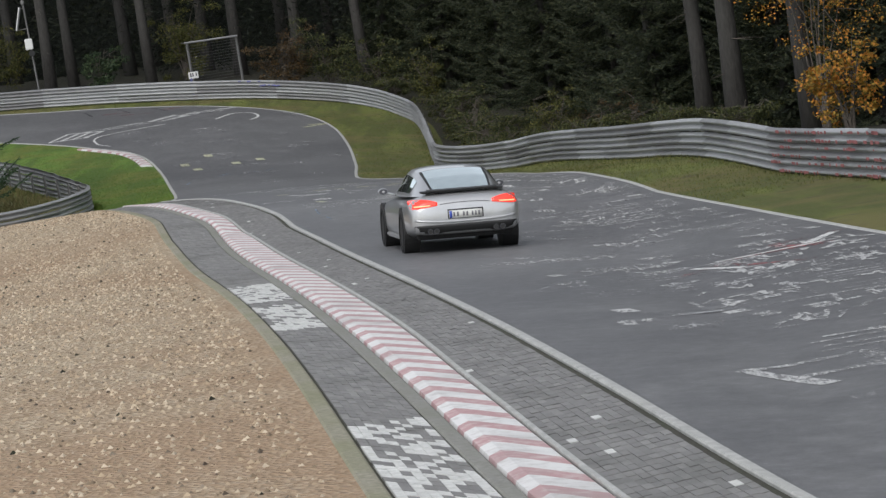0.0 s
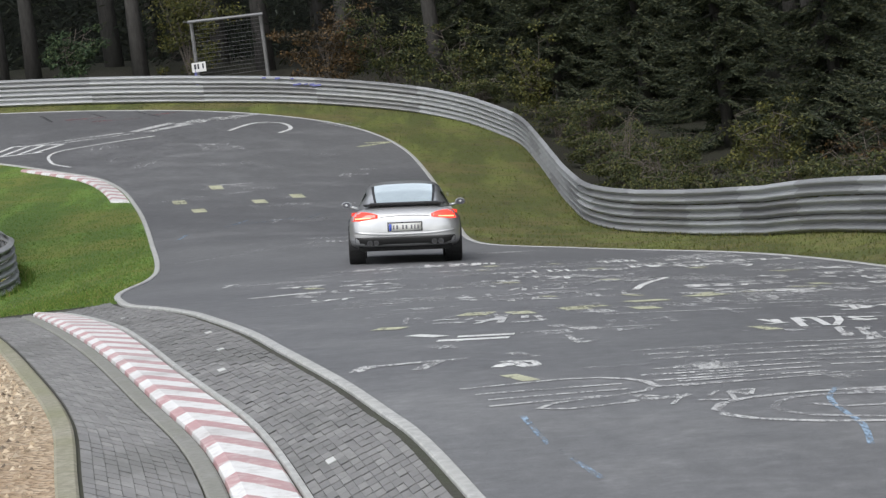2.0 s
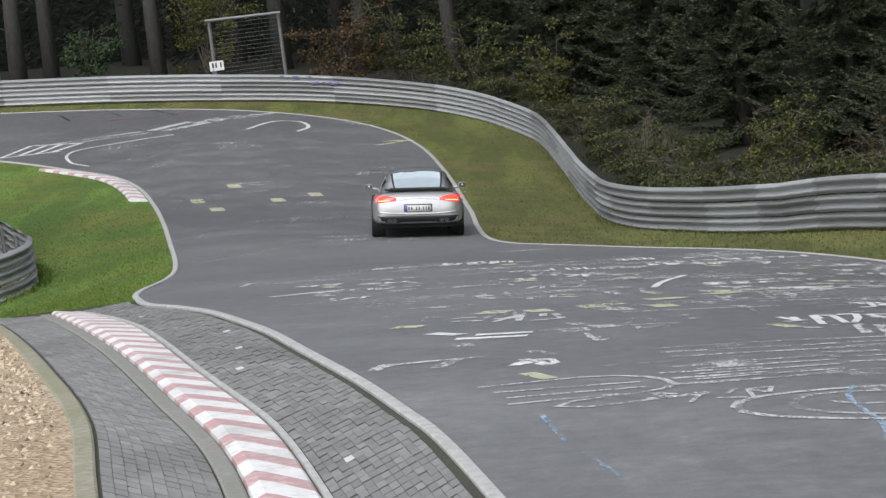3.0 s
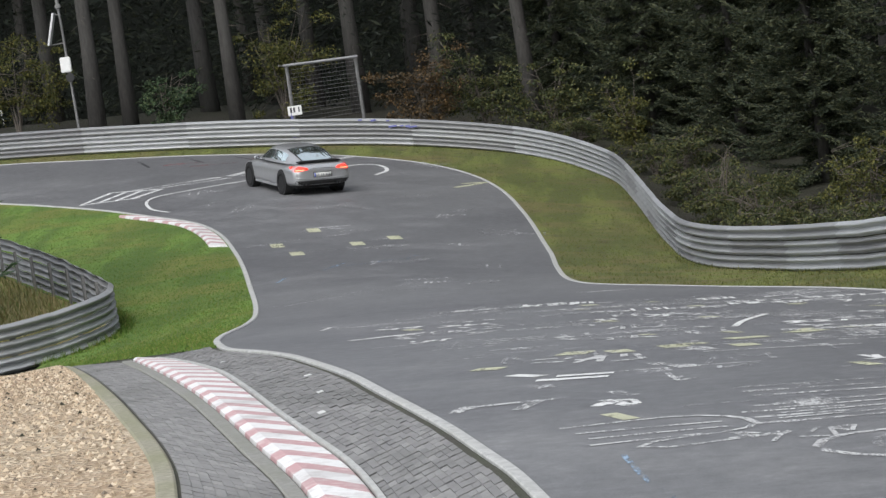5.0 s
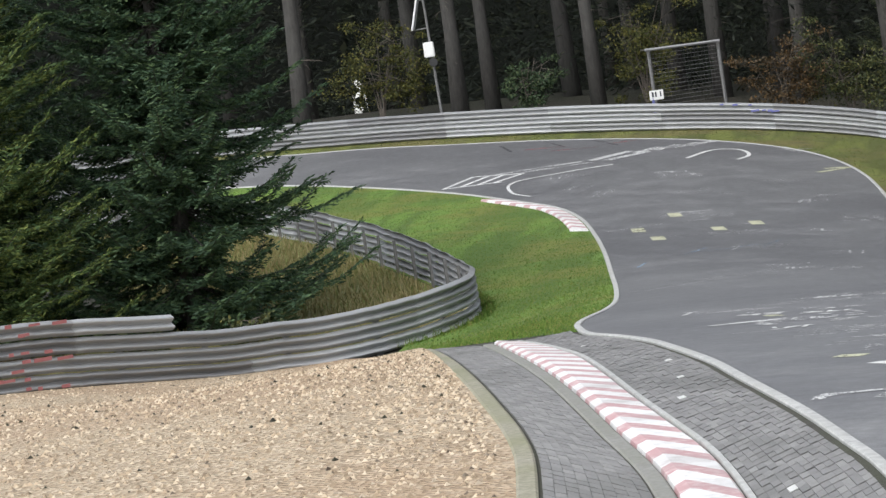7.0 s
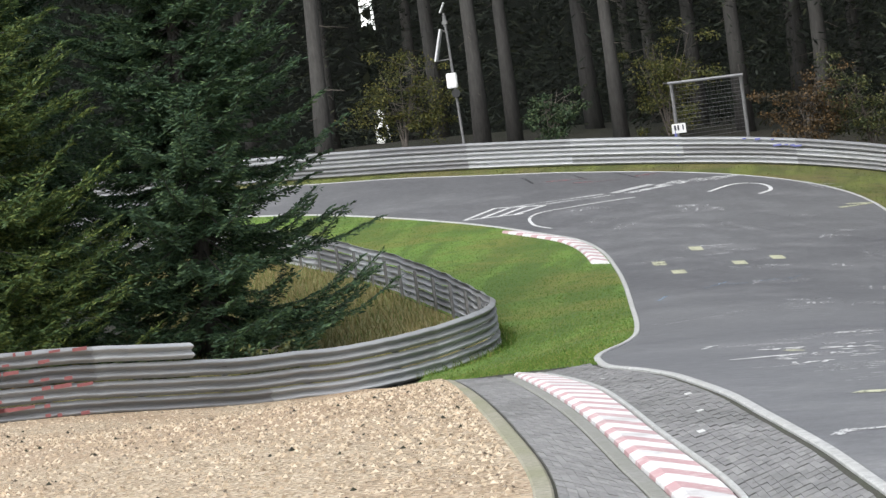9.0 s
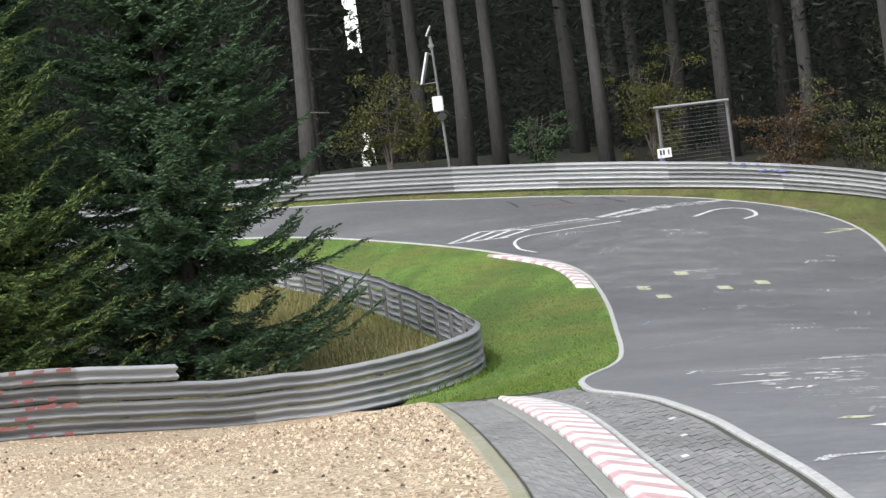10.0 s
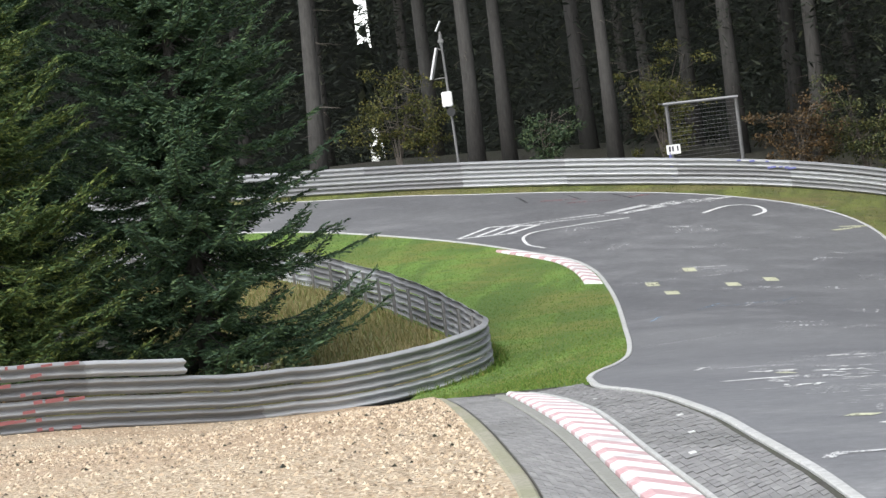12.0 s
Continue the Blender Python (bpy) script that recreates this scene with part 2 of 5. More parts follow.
M_CARGLASS = plain("tinted_car_glass", (0.82, 0.93, 0.92), 0.04, 0.95, 0.3)
M_LAMP = plain("lit_red_lamp", (0.5, 0.03, 0.02), 0.25, 0.0, 0.5, (1.0, 0.05, 0.03), 0.85)
M_LAMP_HOT = plain("brake_light_bar", (0.8, 0.2, 0.1), 0.3, 0.0, 0.0, (1.0, 0.26, 0.13), 1.8)
M_PLATE = plain("number_plate_white", (0.6, 0.6, 0.57), 0.45)
M_PLATE_BLUE = plain("plate_blue", (0.04, 0.08, 0.4), 0.45)
M_DARKTEXT = plain("dark_lettering", (0.04, 0.04, 0.05), 0.6)
M_PLATE_TEXT = plain("plate_lettering", (0.16, 0.16, 0.17), 0.6)
M_WHITEBOX = plain("white_enamel", (0.72, 0.72, 0.7), 0.5)
M_PANEL = plain("solar_panel_back", (0.66, 0.66, 0.66), 0.5)
M_SPRAYRED = plain("faded_red_spray", (0.33, 0.12, 0.12), 0.7)
M_SPRAYBLUE = plain("faded_blue_spray", (0.14, 0.15, 0.36), 0.7)


# ---------------------------------------------------------------- shape helpers
def mesh_object(name, verts, faces, mat, parent=None, label="", smooth=False):
    me = bpy.data.meshes.new(name)
    me.from_pydata([tuple(v) for v in verts], [], [tuple(f) for f in faces])
    me.materials.append(mat)
    if smooth:
        me.polygons.foreach_set("use_smooth", [True] * len(me.polygons))
    me.update()
    ob = new(name, me)
    if parent:
        ob.parent = parent
    if label:
        tagged(ob, label)
    return ob


def part(name, bm, mat, parent=None, label="", smooth=False):
    """Link a bmesh as one mesh object under a thing or a part."""
    bmesh.ops.recalc_face_normals(bm, faces=bm.faces)
    me = bpy.data.meshes.new(name)
    bm.to_mesh(me)
    bm.free()
    me.materials.append(mat)
    if smooth:
        me.polygons.foreach_set("use_smooth", [True] * len(me.polygons))
    ob = new(name, me)
    if parent:
        ob.parent = parent
    if label:
        tagged(ob, label)
    return ob


def box(bm, m, size, bevel=0.0):
    r = bmesh.ops.create_cube(bm, size=1, matrix=m @ Matrix.Diagonal((*size, 1)))
    if bevel:
        edges = list({e for v in r["verts"] for e in v.link_edges})
        bmesh.ops.bevel(bm, geom=edges, offset=bevel, segments=2, affect="EDGES")
    return bm


def rod(bm, a, b, r1, r2=None, seg=8):
    a, b = Vector(a), Vector(b)
    m = Matrix.Translation((a + b) / 2) @ (b - a).to_track_quat("Z", "Y").to_matrix().to_4x4()
    bmesh.ops.create_cone(bm, cap_ends=True, segments=seg, radius1=r1, radius2=r1 if r2 is None else r2, depth=(b - a).length, matrix=m)
    return bm


def empty(name, m=None):
    ob = new(name)
    if m is not None:
        ob.matrix_world = m
    return ob


# ---------------------------------------------------------------- the lie of the land
LAND = (0.5896, -0.2867, 2.326, 0.5213, -0.6845, -1.2928, -0.616, -0.4546, -0.8574, 0.6986)


def land(x, y):
    """Height of the ground: a gentle fall, a dip, then a climb to the far bend."""
    x, y = np.asarray(x, float), np.asarray(y, float)
    u, v = (np.clip(y, 20, 125) - 70) / 40, np.clip(x, -30, 6) / 10
    g = np.exp(-(((x + 11.5) / 4.5) ** 2) - ((y - 58) / 13) ** 2)
    k = np.exp(-(((x - 9) / 4) ** 2) - ((y - 59) / 13) ** 2)
    c, r = LAND, np.clip((22 - y) / 44, 0, 1)
    return 0.7 * r * r * (3 - 2 * r) + c[0] + c[1] * u + c[2] * u**2 + c[3] * u**3 + c[4] * u**4 + c[5] * v + c[6] * v * u + c[7] * v * v + c[8] * g + c[9] * k


LEFT = [(12, -75), (6.8, -34), (5.4, -25.4), (4.5, -18), (3.6, -10), (2.8, -3), (2.1, 3), (1.35, 9.4), (0.68, 15), (0.02, 20), (-0.42, 23.2), (-0.66, 24.5), (-1.02, 26.5), (-1.41, 28.5), (-1.77, 30.4), (-2.21, 32.9), (-2.76, 35.6),
        (-3.29, 38.1), (-3.87, 40.2), (-4.41, 41.9), (-4.83, 44.5), (-5.16, 47.3), (-5.4, 51), (-5.5, 55.4), (-5.73, 59.8), (-6.45, 67.3), (-8.06, 80.7), (-9.59, 88.3), (-11.92, 92.6), (-14.06, 95.8), (-18.6, 101.2), (-21.5, 104),
        (-32, 112), (-60, 130), (-140, 181.5)]
RIGHT = [(17, -75), (11, -24), (9.4, -4), (8.86, 5.3), (8.5, 11.2), (8.0, 17.5), (7.5, 23), (7.05, 28), (6.7, 35), (6.35, 40), (5.7, 46.6), (4.35, 53.5), (2.3, 59.7), (0.85, 62.2), (0.4, 64.8),
         (0.2, 70), (0.08, 76.5), (-0.56, 90), (-1.56, 98.3), (-3.43, 103.2), (-6.73, 106.2), (-11.7, 107.9), (-15.3, 108.9), (-18, 110.2), (-22, 112), (-34, 120), (-62, 138), (-142, 189.5)]
KERB_ROAD = [(10.4, -75), (5.4, -34), (4.1, -24.8), (3.2, -17), (2.6, -11), (1.95, -5), (1.2, 1.4), (0.57, 6.5), (-0.1, 12), (-0.68, 16.8), (-1.18, 20.4), (-1.76, 24.2), (-2.34, 27), (-2.82, 29.4), (-3.47, 33), (-4.09, 36.3), (-5.1, 40.5), (-5.5, 41.9)]
KERB_OUT = [(9.7, -75), (4.8, -34), (3.5, -24.5), (2.65, -17), (2.0, -11), (1.33, -5), (0.58, 1.4), (-0.06, 6.5), (-0.74, 12), (-1.26, 16.6), (-1.66, 20.4), (-2.08, 23.3), (-2.73, 26.5), (-3.83, 32.2), (-5.0, 38), (-5.65, 41.2), (-5.82, 42.1)]
GRAVEL = [(8.4, -75), (3.5, -34), (2.3, -23.5), (1.5, -15.7), (0.95, -10.5), (0.25, -4.4), (-0.3, 0), (-1.2, 6.7), (-1.85, 12), (-2.5, 17.5), (-3.1, 22.3), (-3.54, 25.7), (-4.46, 30.5), (-5.47, 35.6), (-6.76, 42), (-7.2, 44.2)]
RAIL_IN = [(-30, 42), (-24, 47.5), (-20, 51.2), (-16.7, 54.6), (-14.17, 57.4), (-12.4, 59.6), (-10.6, 61), (-9.6, 62.6), (-9.35, 64.8), (-9.85, 67.8), (-11.2, 72.2), (-12.85, 76.6),
           (-15.1, 82.6), (-17.3, 87.4), (-21, 94), (-28, 101)]
RAIL_OUT = [(19.5, -75), (14, -24), (12.3, 0), (11.5, 12), (10.6, 19), (10.05, 24), (9.45, 33), (8.5, 42), (7.45, 49.5), (6.2, 57.5), (5.2, 63), (4.55, 66.4), (3.78, 69.2), (3.35, 73), (3.22, 78.6), (2.88, 95.1), (2.24, 101.2), (-0.05, 106.7),
            (-3.92, 108.9), (-7.84, 109.4), (-11.8, 109.9), (-15.6, 110.9), (-21.8, 113.4), (-36, 122.5), (-64, 141), (-144, 192.5)]


def smooth_line(pts, step):
    """Points at even steps along a smooth curve through pts."""
    p = np.array(pts, float)
    p = np.vstack([2 * p[0] - p[1], p, 2 * p[-1] - p[-2]])
    out = []
    for i in range(1, len(p) - 2):
        a, b, c, d = p[i - 1:i + 3]
        n = max(2, int(np.hypot(*(c - b)) / step * 3))
        ta, tc = (c - a) / np.hypot(*(c - a)), (d - b) / np.hypot(*(d - b))
        ln = np.hypot(*(c - b))
        for s in np.arange(n) / n:
            h1, h2, h3, h4 = 2 * s**3 - 3 * s**2 + 1, s**3 - 2 * s**2 + s, -2 * s**3 + 3 * s**2, s**3 - s**2
            out.append(h1 * b + h2 * ta * ln + h3 * c + h4 * tc * ln)
    out.append(p[-2])
    out = np.array(out)
    s = np.concatenate([[0], np.cumsum(np.hypot(*np.diff(out, axis=0).T))])
    q = np.linspace(0, s[-1], max(2, round(s[-1] / step) + 1))
    return np.stack([np.interp(q, s, out[:, 0]), np.interp(q, s, out[:, 1])], 1)


def shifted(line, by):
    """The line moved sideways, to its right for positive by."""
    t = np.gradient(line, axis=0)
    t /= np.hypot(t[:, 0], t[:, 1])[:, None]
    return line + by * np.stack([t[:, 1], -t[:, 0]], 1)


def resampled(line, n):
    s = np.concatenate([[0], np.cumsum(np.hypot(*np.diff(line, axis=0).T))])
    q = np.linspace(0, s[-1], n)
    return np.stack([np.interp(q, s, line[:, 0]), np.interp(q, s, line[:, 1])], 1)


def sheet(name, a, b, across, lift, mat, label, kind="structure"):
    """A strip of ground between two lines of equally many points."""
    n, verts, faces = len(a), [], []
    for i in range(n):
        for j in range(across + 1):
            x, y = a[i] + (b[i] - a[i]) * j / across
            verts.append((x, y, float(land(x, y)) + lift))
    w = across + 1
    for i in range(n - 1):
        for j in range(across):
            faces.append((i * w + j, i * w + j + 1, (i + 1) * w + j + 1, (i + 1) * w + j))
    return tagged(mesh_object(name, verts, faces, mat, smooth=True), label, name, kind=kind)


def nearest_on(line, pts):
    d = ((line[None, :, :] - pts[:, None, :]) ** 2).sum(2)
    return line[d.argmin(1)]


left, right = smooth_line(LEFT, 0.4), smooth_line(RIGHT, 0.4)
kerb_road, kerb_out, gravel_edge = smooth_line(KERB_ROAD, 0.4), smooth_line(KERB_OUT, 0.4), smooth_line(GRAVEL, 0.4)
rail_in, rail_out = smooth_line(RAIL_IN, 0.25), smooth_line(RAIL_OUT, 0.25)


# ground: one sheet to the horizon, finer near the track
def ground():
    xs = np.concatenate([[-3000, -900, -300, -120], np.arange(-70, 60.1, 1.0), [120, 300, 900, 3000]])
    ys = np.concatenate([[-3000, -900, -300, -100], np.arange(-60, 170.1, 1.0), [300, 900, 3000]])
    gx, gy = np.meshgrid(xs, ys)
    z = land(gx, gy) - 0.05
    # the wood behind the outer barrier stands a little lower than the verge
    verts = np.stack([gx.ravel(), gy.ravel(), z.ravel()], 1)
    w = len(xs)
    faces = [(i * w + j, i * w + j + 1, (i + 1) * w + j + 1, (i + 1) * w + j) for i in range(len(ys) - 1) for j in range(w - 1)]
    return tagged(mesh_object("ground", verts, faces, M_SOIL, smooth=True), "dark forest soil with needles and leaf litter", "ground", kind="structure")


ground()
nst = 640
sheet("road", resampled(left, nst), resampled(right, nst), 22, 0.03, M_ASPHALT, "grey damp race track asphalt with worn paint")

# the inner green between track edge and inner barrier, the outer verge, the rough grass behind
inner = left[(left[:, 1] > 43.5) & (left[:, 1] < 112)]
outer_line = np.array([(-7.3, 44.3), (-8.6, 51), (-9.8, 57.5), (-10.2, 60)] + [tuple(p) for p in rail_in if p[1] > 61.4] + [(-45, 112)])
sheet("grass_inside", resampled(inner, 160), resampled(outer_line, 160), 14, 0.02, M_GRASS, "bright green mown grass inside the bend")
sheet("grass_verge", resampled(shifted(right, -0.1), 400), resampled(shifted(rail_out, 0.5), 400), 6, 0.015, M_VERGE, "thin olive grass verge below the barrier")
back_line = np.array([(-34, 46), (-26, 54), (-21, 66), (-21, 80), (-25, 94), (-34, 104)])
sheet("grass_rough", resampled(rail_in, 160), resampled(smooth_line(back_line, 1), 160), 10, 0.0, M_ROUGH, "rough autumn grass behind the inner barrier")
trap_far = np.array([(-20, -75), (-22, -24), (-22, 0), (-22, 20), (-23, 35), (-25, 46)] + [tuple(p) for p in rail_in if -24 < p[0] < -10.4 and p[1] < 61.3][::6] + [(-9.8, 58.2), (-8.3, 48)])
sheet("gravel_trap", resampled(gravel_edge, 200), resampled(trap_far, 200), 40, 0.035, M_GRAVEL, "pale tan gravel run-off with dark clods")
sheet("apron_bed", resampled(left[left[:, 1] < 44.4], 330), resampled(gravel_edge, 330), 8, 0.012, M_JOINT, "dark soil bed under the paving blocks")


# ---------------------------------------------------------------- concrete edging and kerb
def edging(name, line, width, height, label, mat, chunk=2.0):
    """A row of cast edge stones along a line, each one a piece of the edging."""
    root = tagged(empty(name), label, "edging", kind="structure")
    line = resampled(line, int(len(line)))
    side = shifted(line, width)
    per = max(2, int(chunk / 0.4))
    for i in range(0, len(line) - 1, per):
        verts, faces = [], []
        k = list(range(i, min(i + per, len(line) - 1) + 1))
        for j in k:
            (ax, ay), (bx, by) = line[j], side[j]
            if j == k[-1]:
                ax, ay, bx, by = (np.array((ax, ay, bx, by)) * 0.985 + np.array((*line[j - 1], *side[j - 1])) * 0.015)
            za, zb = float(land(ax, ay)), float(land(bx, by))
            mx, my = ax * 0.88 + bx * 0.12, ay * 0.88 + by * 0.12
            nx, ny = ax * 0.12 + bx * 0.88, ay * 0.12 + by * 0.88
            verts += [(ax, ay, za - 0.03), (ax, ay, za + height * 0.7), (mx, my, za + height), (nx, ny, zb + height), (bx, by, zb + height * 0.7), (bx, by, zb - 0.03)]
        for a in range(len(k) - 1):
            faces += [(a * 6 + c, a * 6 + c + 1, a * 6 + c + 7, a * 6 + c + 6) for c in range(5)]
        e = (len(k) - 1) * 6
        faces += [(0, 5, 4, 3, 2, 1), (e, e + 1, e + 2, e + 3, e + 4, e + 5)]
        mesh_object("edge_stone", verts, faces, mat, root)
    return root


M_LINE = mottled("whitened_concrete", (0.3, 0.3, 0.29), (0.55, 0.55, 0.53), (0.4, 0.4, 0.37), 8, 0.6, rough=0.7, relief=0.2, dist=0.01)
edging("track_edging", shifted(left, -0.11), 0.11, 0.05, "worn white-washed concrete edge strip beside the track", M_LINE)
edging("gravel_edging", gravel_edge, 0.17, 0.05, "mossy grey concrete edge strip beside the gravel", M_CONCRETE)
edging("outer_edging", shifted(right, -0.12), 0.12, 0.04, "thin white line stones along the outer track edge", M_LINE, 4.0)


def kerb(name, road_line, out_line, length, label, rise=0.04):
    """Painted kerb: alternate red and white stones, each raised to a ridge."""
    root = tagged(empty(name), label, "kerb", kind="structure")
    total = np.hypot(*np.diff(road_line, axis=0).T).sum()
    n = int(total / length)
    a, b = resampled(road_line, n + 1), resampled(out_line, n + 1)
    shape = ((0.0, 0.02), (0.06, 0.05), (0.62, rise + 0.03), (0.78, rise + 0.035), (0.97, 0.05), (1.0, 0.0))
    for i in range(n):
        verts = []
        wide = 0.12 if i % 2 == 0 else 0.0
        thin = 0.12 if i % 2 else 0.0
        for j, f in ((i, thin), (i, 0.985 + wide)):
            f = min(f, 0.999) if i == n - 1 else f
            pa, pb = a[j] * (1 - f) + a[j + 1] * f, b[j] * (1 - f) + b[j + 1] * f
            skew = (a[j + 1] - a[j]) * 1.3
            for s, h in shape:
                q = pa * (1 - s) + pb * s + skew * (0.3 - abs(s - 0.74))
                verts.append((q[0], q[1], float(land(*q)) + h))
        m = len(shape)
        faces = [(c, c + 1, c + 1 + m, c + m) for c in range(m - 1)] + [tuple(range(m))[::-1], tuple(range(m, 2 * m))]
        mesh_object("kerb_stone", verts, faces, M_KERB_RED if i % 2 else M_KERB_WHITE, root)
    return root


M_STRIP = mottled("grey_concrete_strip", (0.19, 0.187, 0.17), (0.29, 0.285, 0.262), (0.2, 0.205, 0.165), 16, 0.8, relief=0.3, dist=0.01)
edging("kerb_edging", shifted(kerb_out, -0.16), 0.15, 0.045, "mossy grey concrete strip along the kerb", M_STRIP)
edging("kerb_lip", shifted(kerb_road, 0.012), 0.055, 0.05, "thin grey concrete lip along the kerb", M_LINE)
kerb("kerb_inside", kerb_road, kerb_out, 0.48, "worn red and white painted kerb stones")
bend = left[(left[:, 1] > 82.3) & (left[:, 1] < 92.9)]
far_a, far_b = shifted(bend, -0.13), shifted(bend, -0.62)
kerb("kerb_far", far_a, far_b, 0.5, "short red and white painted kerb at the bend")


# ---------------------------------------------------------------- steel barriers
W_OUT = ((0.0, 0.0), (0.06, 0.035), (0.095, 0.052), (0.1, 0.07), (0.09, 0.09), (0.015, 0.138), (0.0, 0.155), (0.015, 0.172), (0.085, 0.212), (0.1, 0.23), (0.095, 0.25), (0.0, 0.305))
W_IN = tuple((n - 0.012, z) for n, z in W_OUT)[::-1]
W_BEAM = W_OUT + W_IN


def barrier(name, line, face, beams, pitch, base, label, extra=None, wobble=0.0, seed=1):
    """A stack of ridged beams on posts along a line. face: +1 if the beams look to the line's right."""
    rng = random.Random(seed)
    root = tagged(empty(name), label, "guardrail")
    front = shifted(line, 0.09 * face)
    t = np.gradient(line, axis=0)
    t /= np.hypot(t[:, 0], t[:, 1])[:, None]
    nrm = np.stack([t[:, 1], -t[:, 0]], 1) * face
    per = 16
    lean = [0.0]
    for i in range(len(line)):
        lean.append(lean[-1] * 0.93 + rng.uniform(-wobble, wobble))
    for row in range(beams + (1 if extra else 0)):
        z0 = base + row * pitch
        for i in range(0, len(line) - 1, per):
            if row >= beams and not extra(line[i]):
                continue
            k = [j for j in range(i, min(i + per + 1, len(line))) if row < beams or extra(line[j])]
            if len(k) < 2:
                continue
            dz, dn = rng.uniform(-0.006, 0.006), rng.uniform(0, 0.006)
            verts, faces, m = [], [], len(W_BEAM)
            for j in k:
                x, y = front[j]
                g = float(land(line[j][0], line[j][1]))
                for n, z in W_BEAM:
                    off = n - 0.0 + dn + lean[j] * (0.4 + row * 0.4)
                    verts.append((x + nrm[j][0] * off, y + nrm[j][1] * off, g + z0 + z + dz + lean[j] * 0.6))
            for a in range(len(k) - 1):
                faces += [(a * m + c, a * m + (c + 1) % m, (a + 1) * m + (c + 1) % m, (a + 1) * m + c) for c in range(m)]
            e = (len(k) - 1) * m
            faces += [tuple(range(m))[::-1], tuple(range(e, e + m))]
            mesh_object("beam", verts, faces, M_ZINC, root, smooth=False)
    for i in range(4, len(line), 8):
        x, y = line[i]
        top = base + (beams - 1) * pitch + 0.17
        ang = math.atan2(t[i][1], t[i][0])
        h = top + 0.25
        bm = bmesh.new()
        box(bm, Matrix.Translation((x, y, float(land(x, y)) + h / 2 - 0.25)) @ Matrix.Rotation(ang, 4, "Z"), (0.13, 0.06, h), 0.006)
        part("post", bm, M_POST, root)
    return root


barrier("guardrail_outer", rail_out, -1, 3, 0.325, 0.02, "weathered galvanised triple-beam steel barrier around the bend", wobble=0.004, seed=3)
barrier("guardrail_inner", rail_in, 1, 3, 0.33, 0.0, "dented galvanised triple-beam steel barrier beside the gravel", extra=lambda p: p[0] < -14.0 and p[1] < 60, wobble=0.017, seed=8)

# ---------------------------------------------------------------- trees
def tube(path, radii, seg=8):
    """A tapered tube through points, as vertices and faces."""
    verts, faces = [], []
    for i, (p, r) in enumerate(zip(path, radii)):
        d = (Vector(path[min(i + 1, len(path) - 1)]) - Vector(path[max(i - 1, 0)])).normalized()
        a = d.orthogonal().normalized()
        b = d.cross(a)
        for s in range(seg):
            c = 2 * math.pi * s / seg
            verts.append(tuple(Vector(p) + r * (math.cos(c) * a + math.sin(c) * b)))
        if i:
            o = i * seg
            faces += [(o - seg + s, o - seg + (s + 1) % seg, o + (s + 1) % seg, o + s) for s in range(seg)]
    faces.append(tuple(range(seg))[::-1])
    faces.append(tuple(range((len(path) - 1) * seg, len(path) * seg)))
    return verts, faces


class Soup:
    """Gathers many small faces for one mesh."""

    def __init__(self):
        self.v, self.f = [], []

    def add(self, verts, faces):
        o = len(self.v)
        self.v += verts
        self.f += [tuple(i + o for i in f) for f in faces]

    def leaf(self, p, along, side, length, width):
        a, s, p = along * length, side * width, Vector(p)
        self.add([tuple(p), tuple(p + a * 0.5 + s), tuple(p + a), tuple(p + a * 0.5 - s)], [(0, 1, 2, 3)])

    def to(self, name, mat, parent=None, label=""):
        return mesh_object(name, self.v, self.f, mat, parent, label)


def rand_dir(rng):
    while True:
        v = Vector((rng.uniform(-1, 1), rng.uniform(-1, 1), rng.uniform(-1, 1)))
        if 0.05 < v.length < 1:
            return v.normalized()


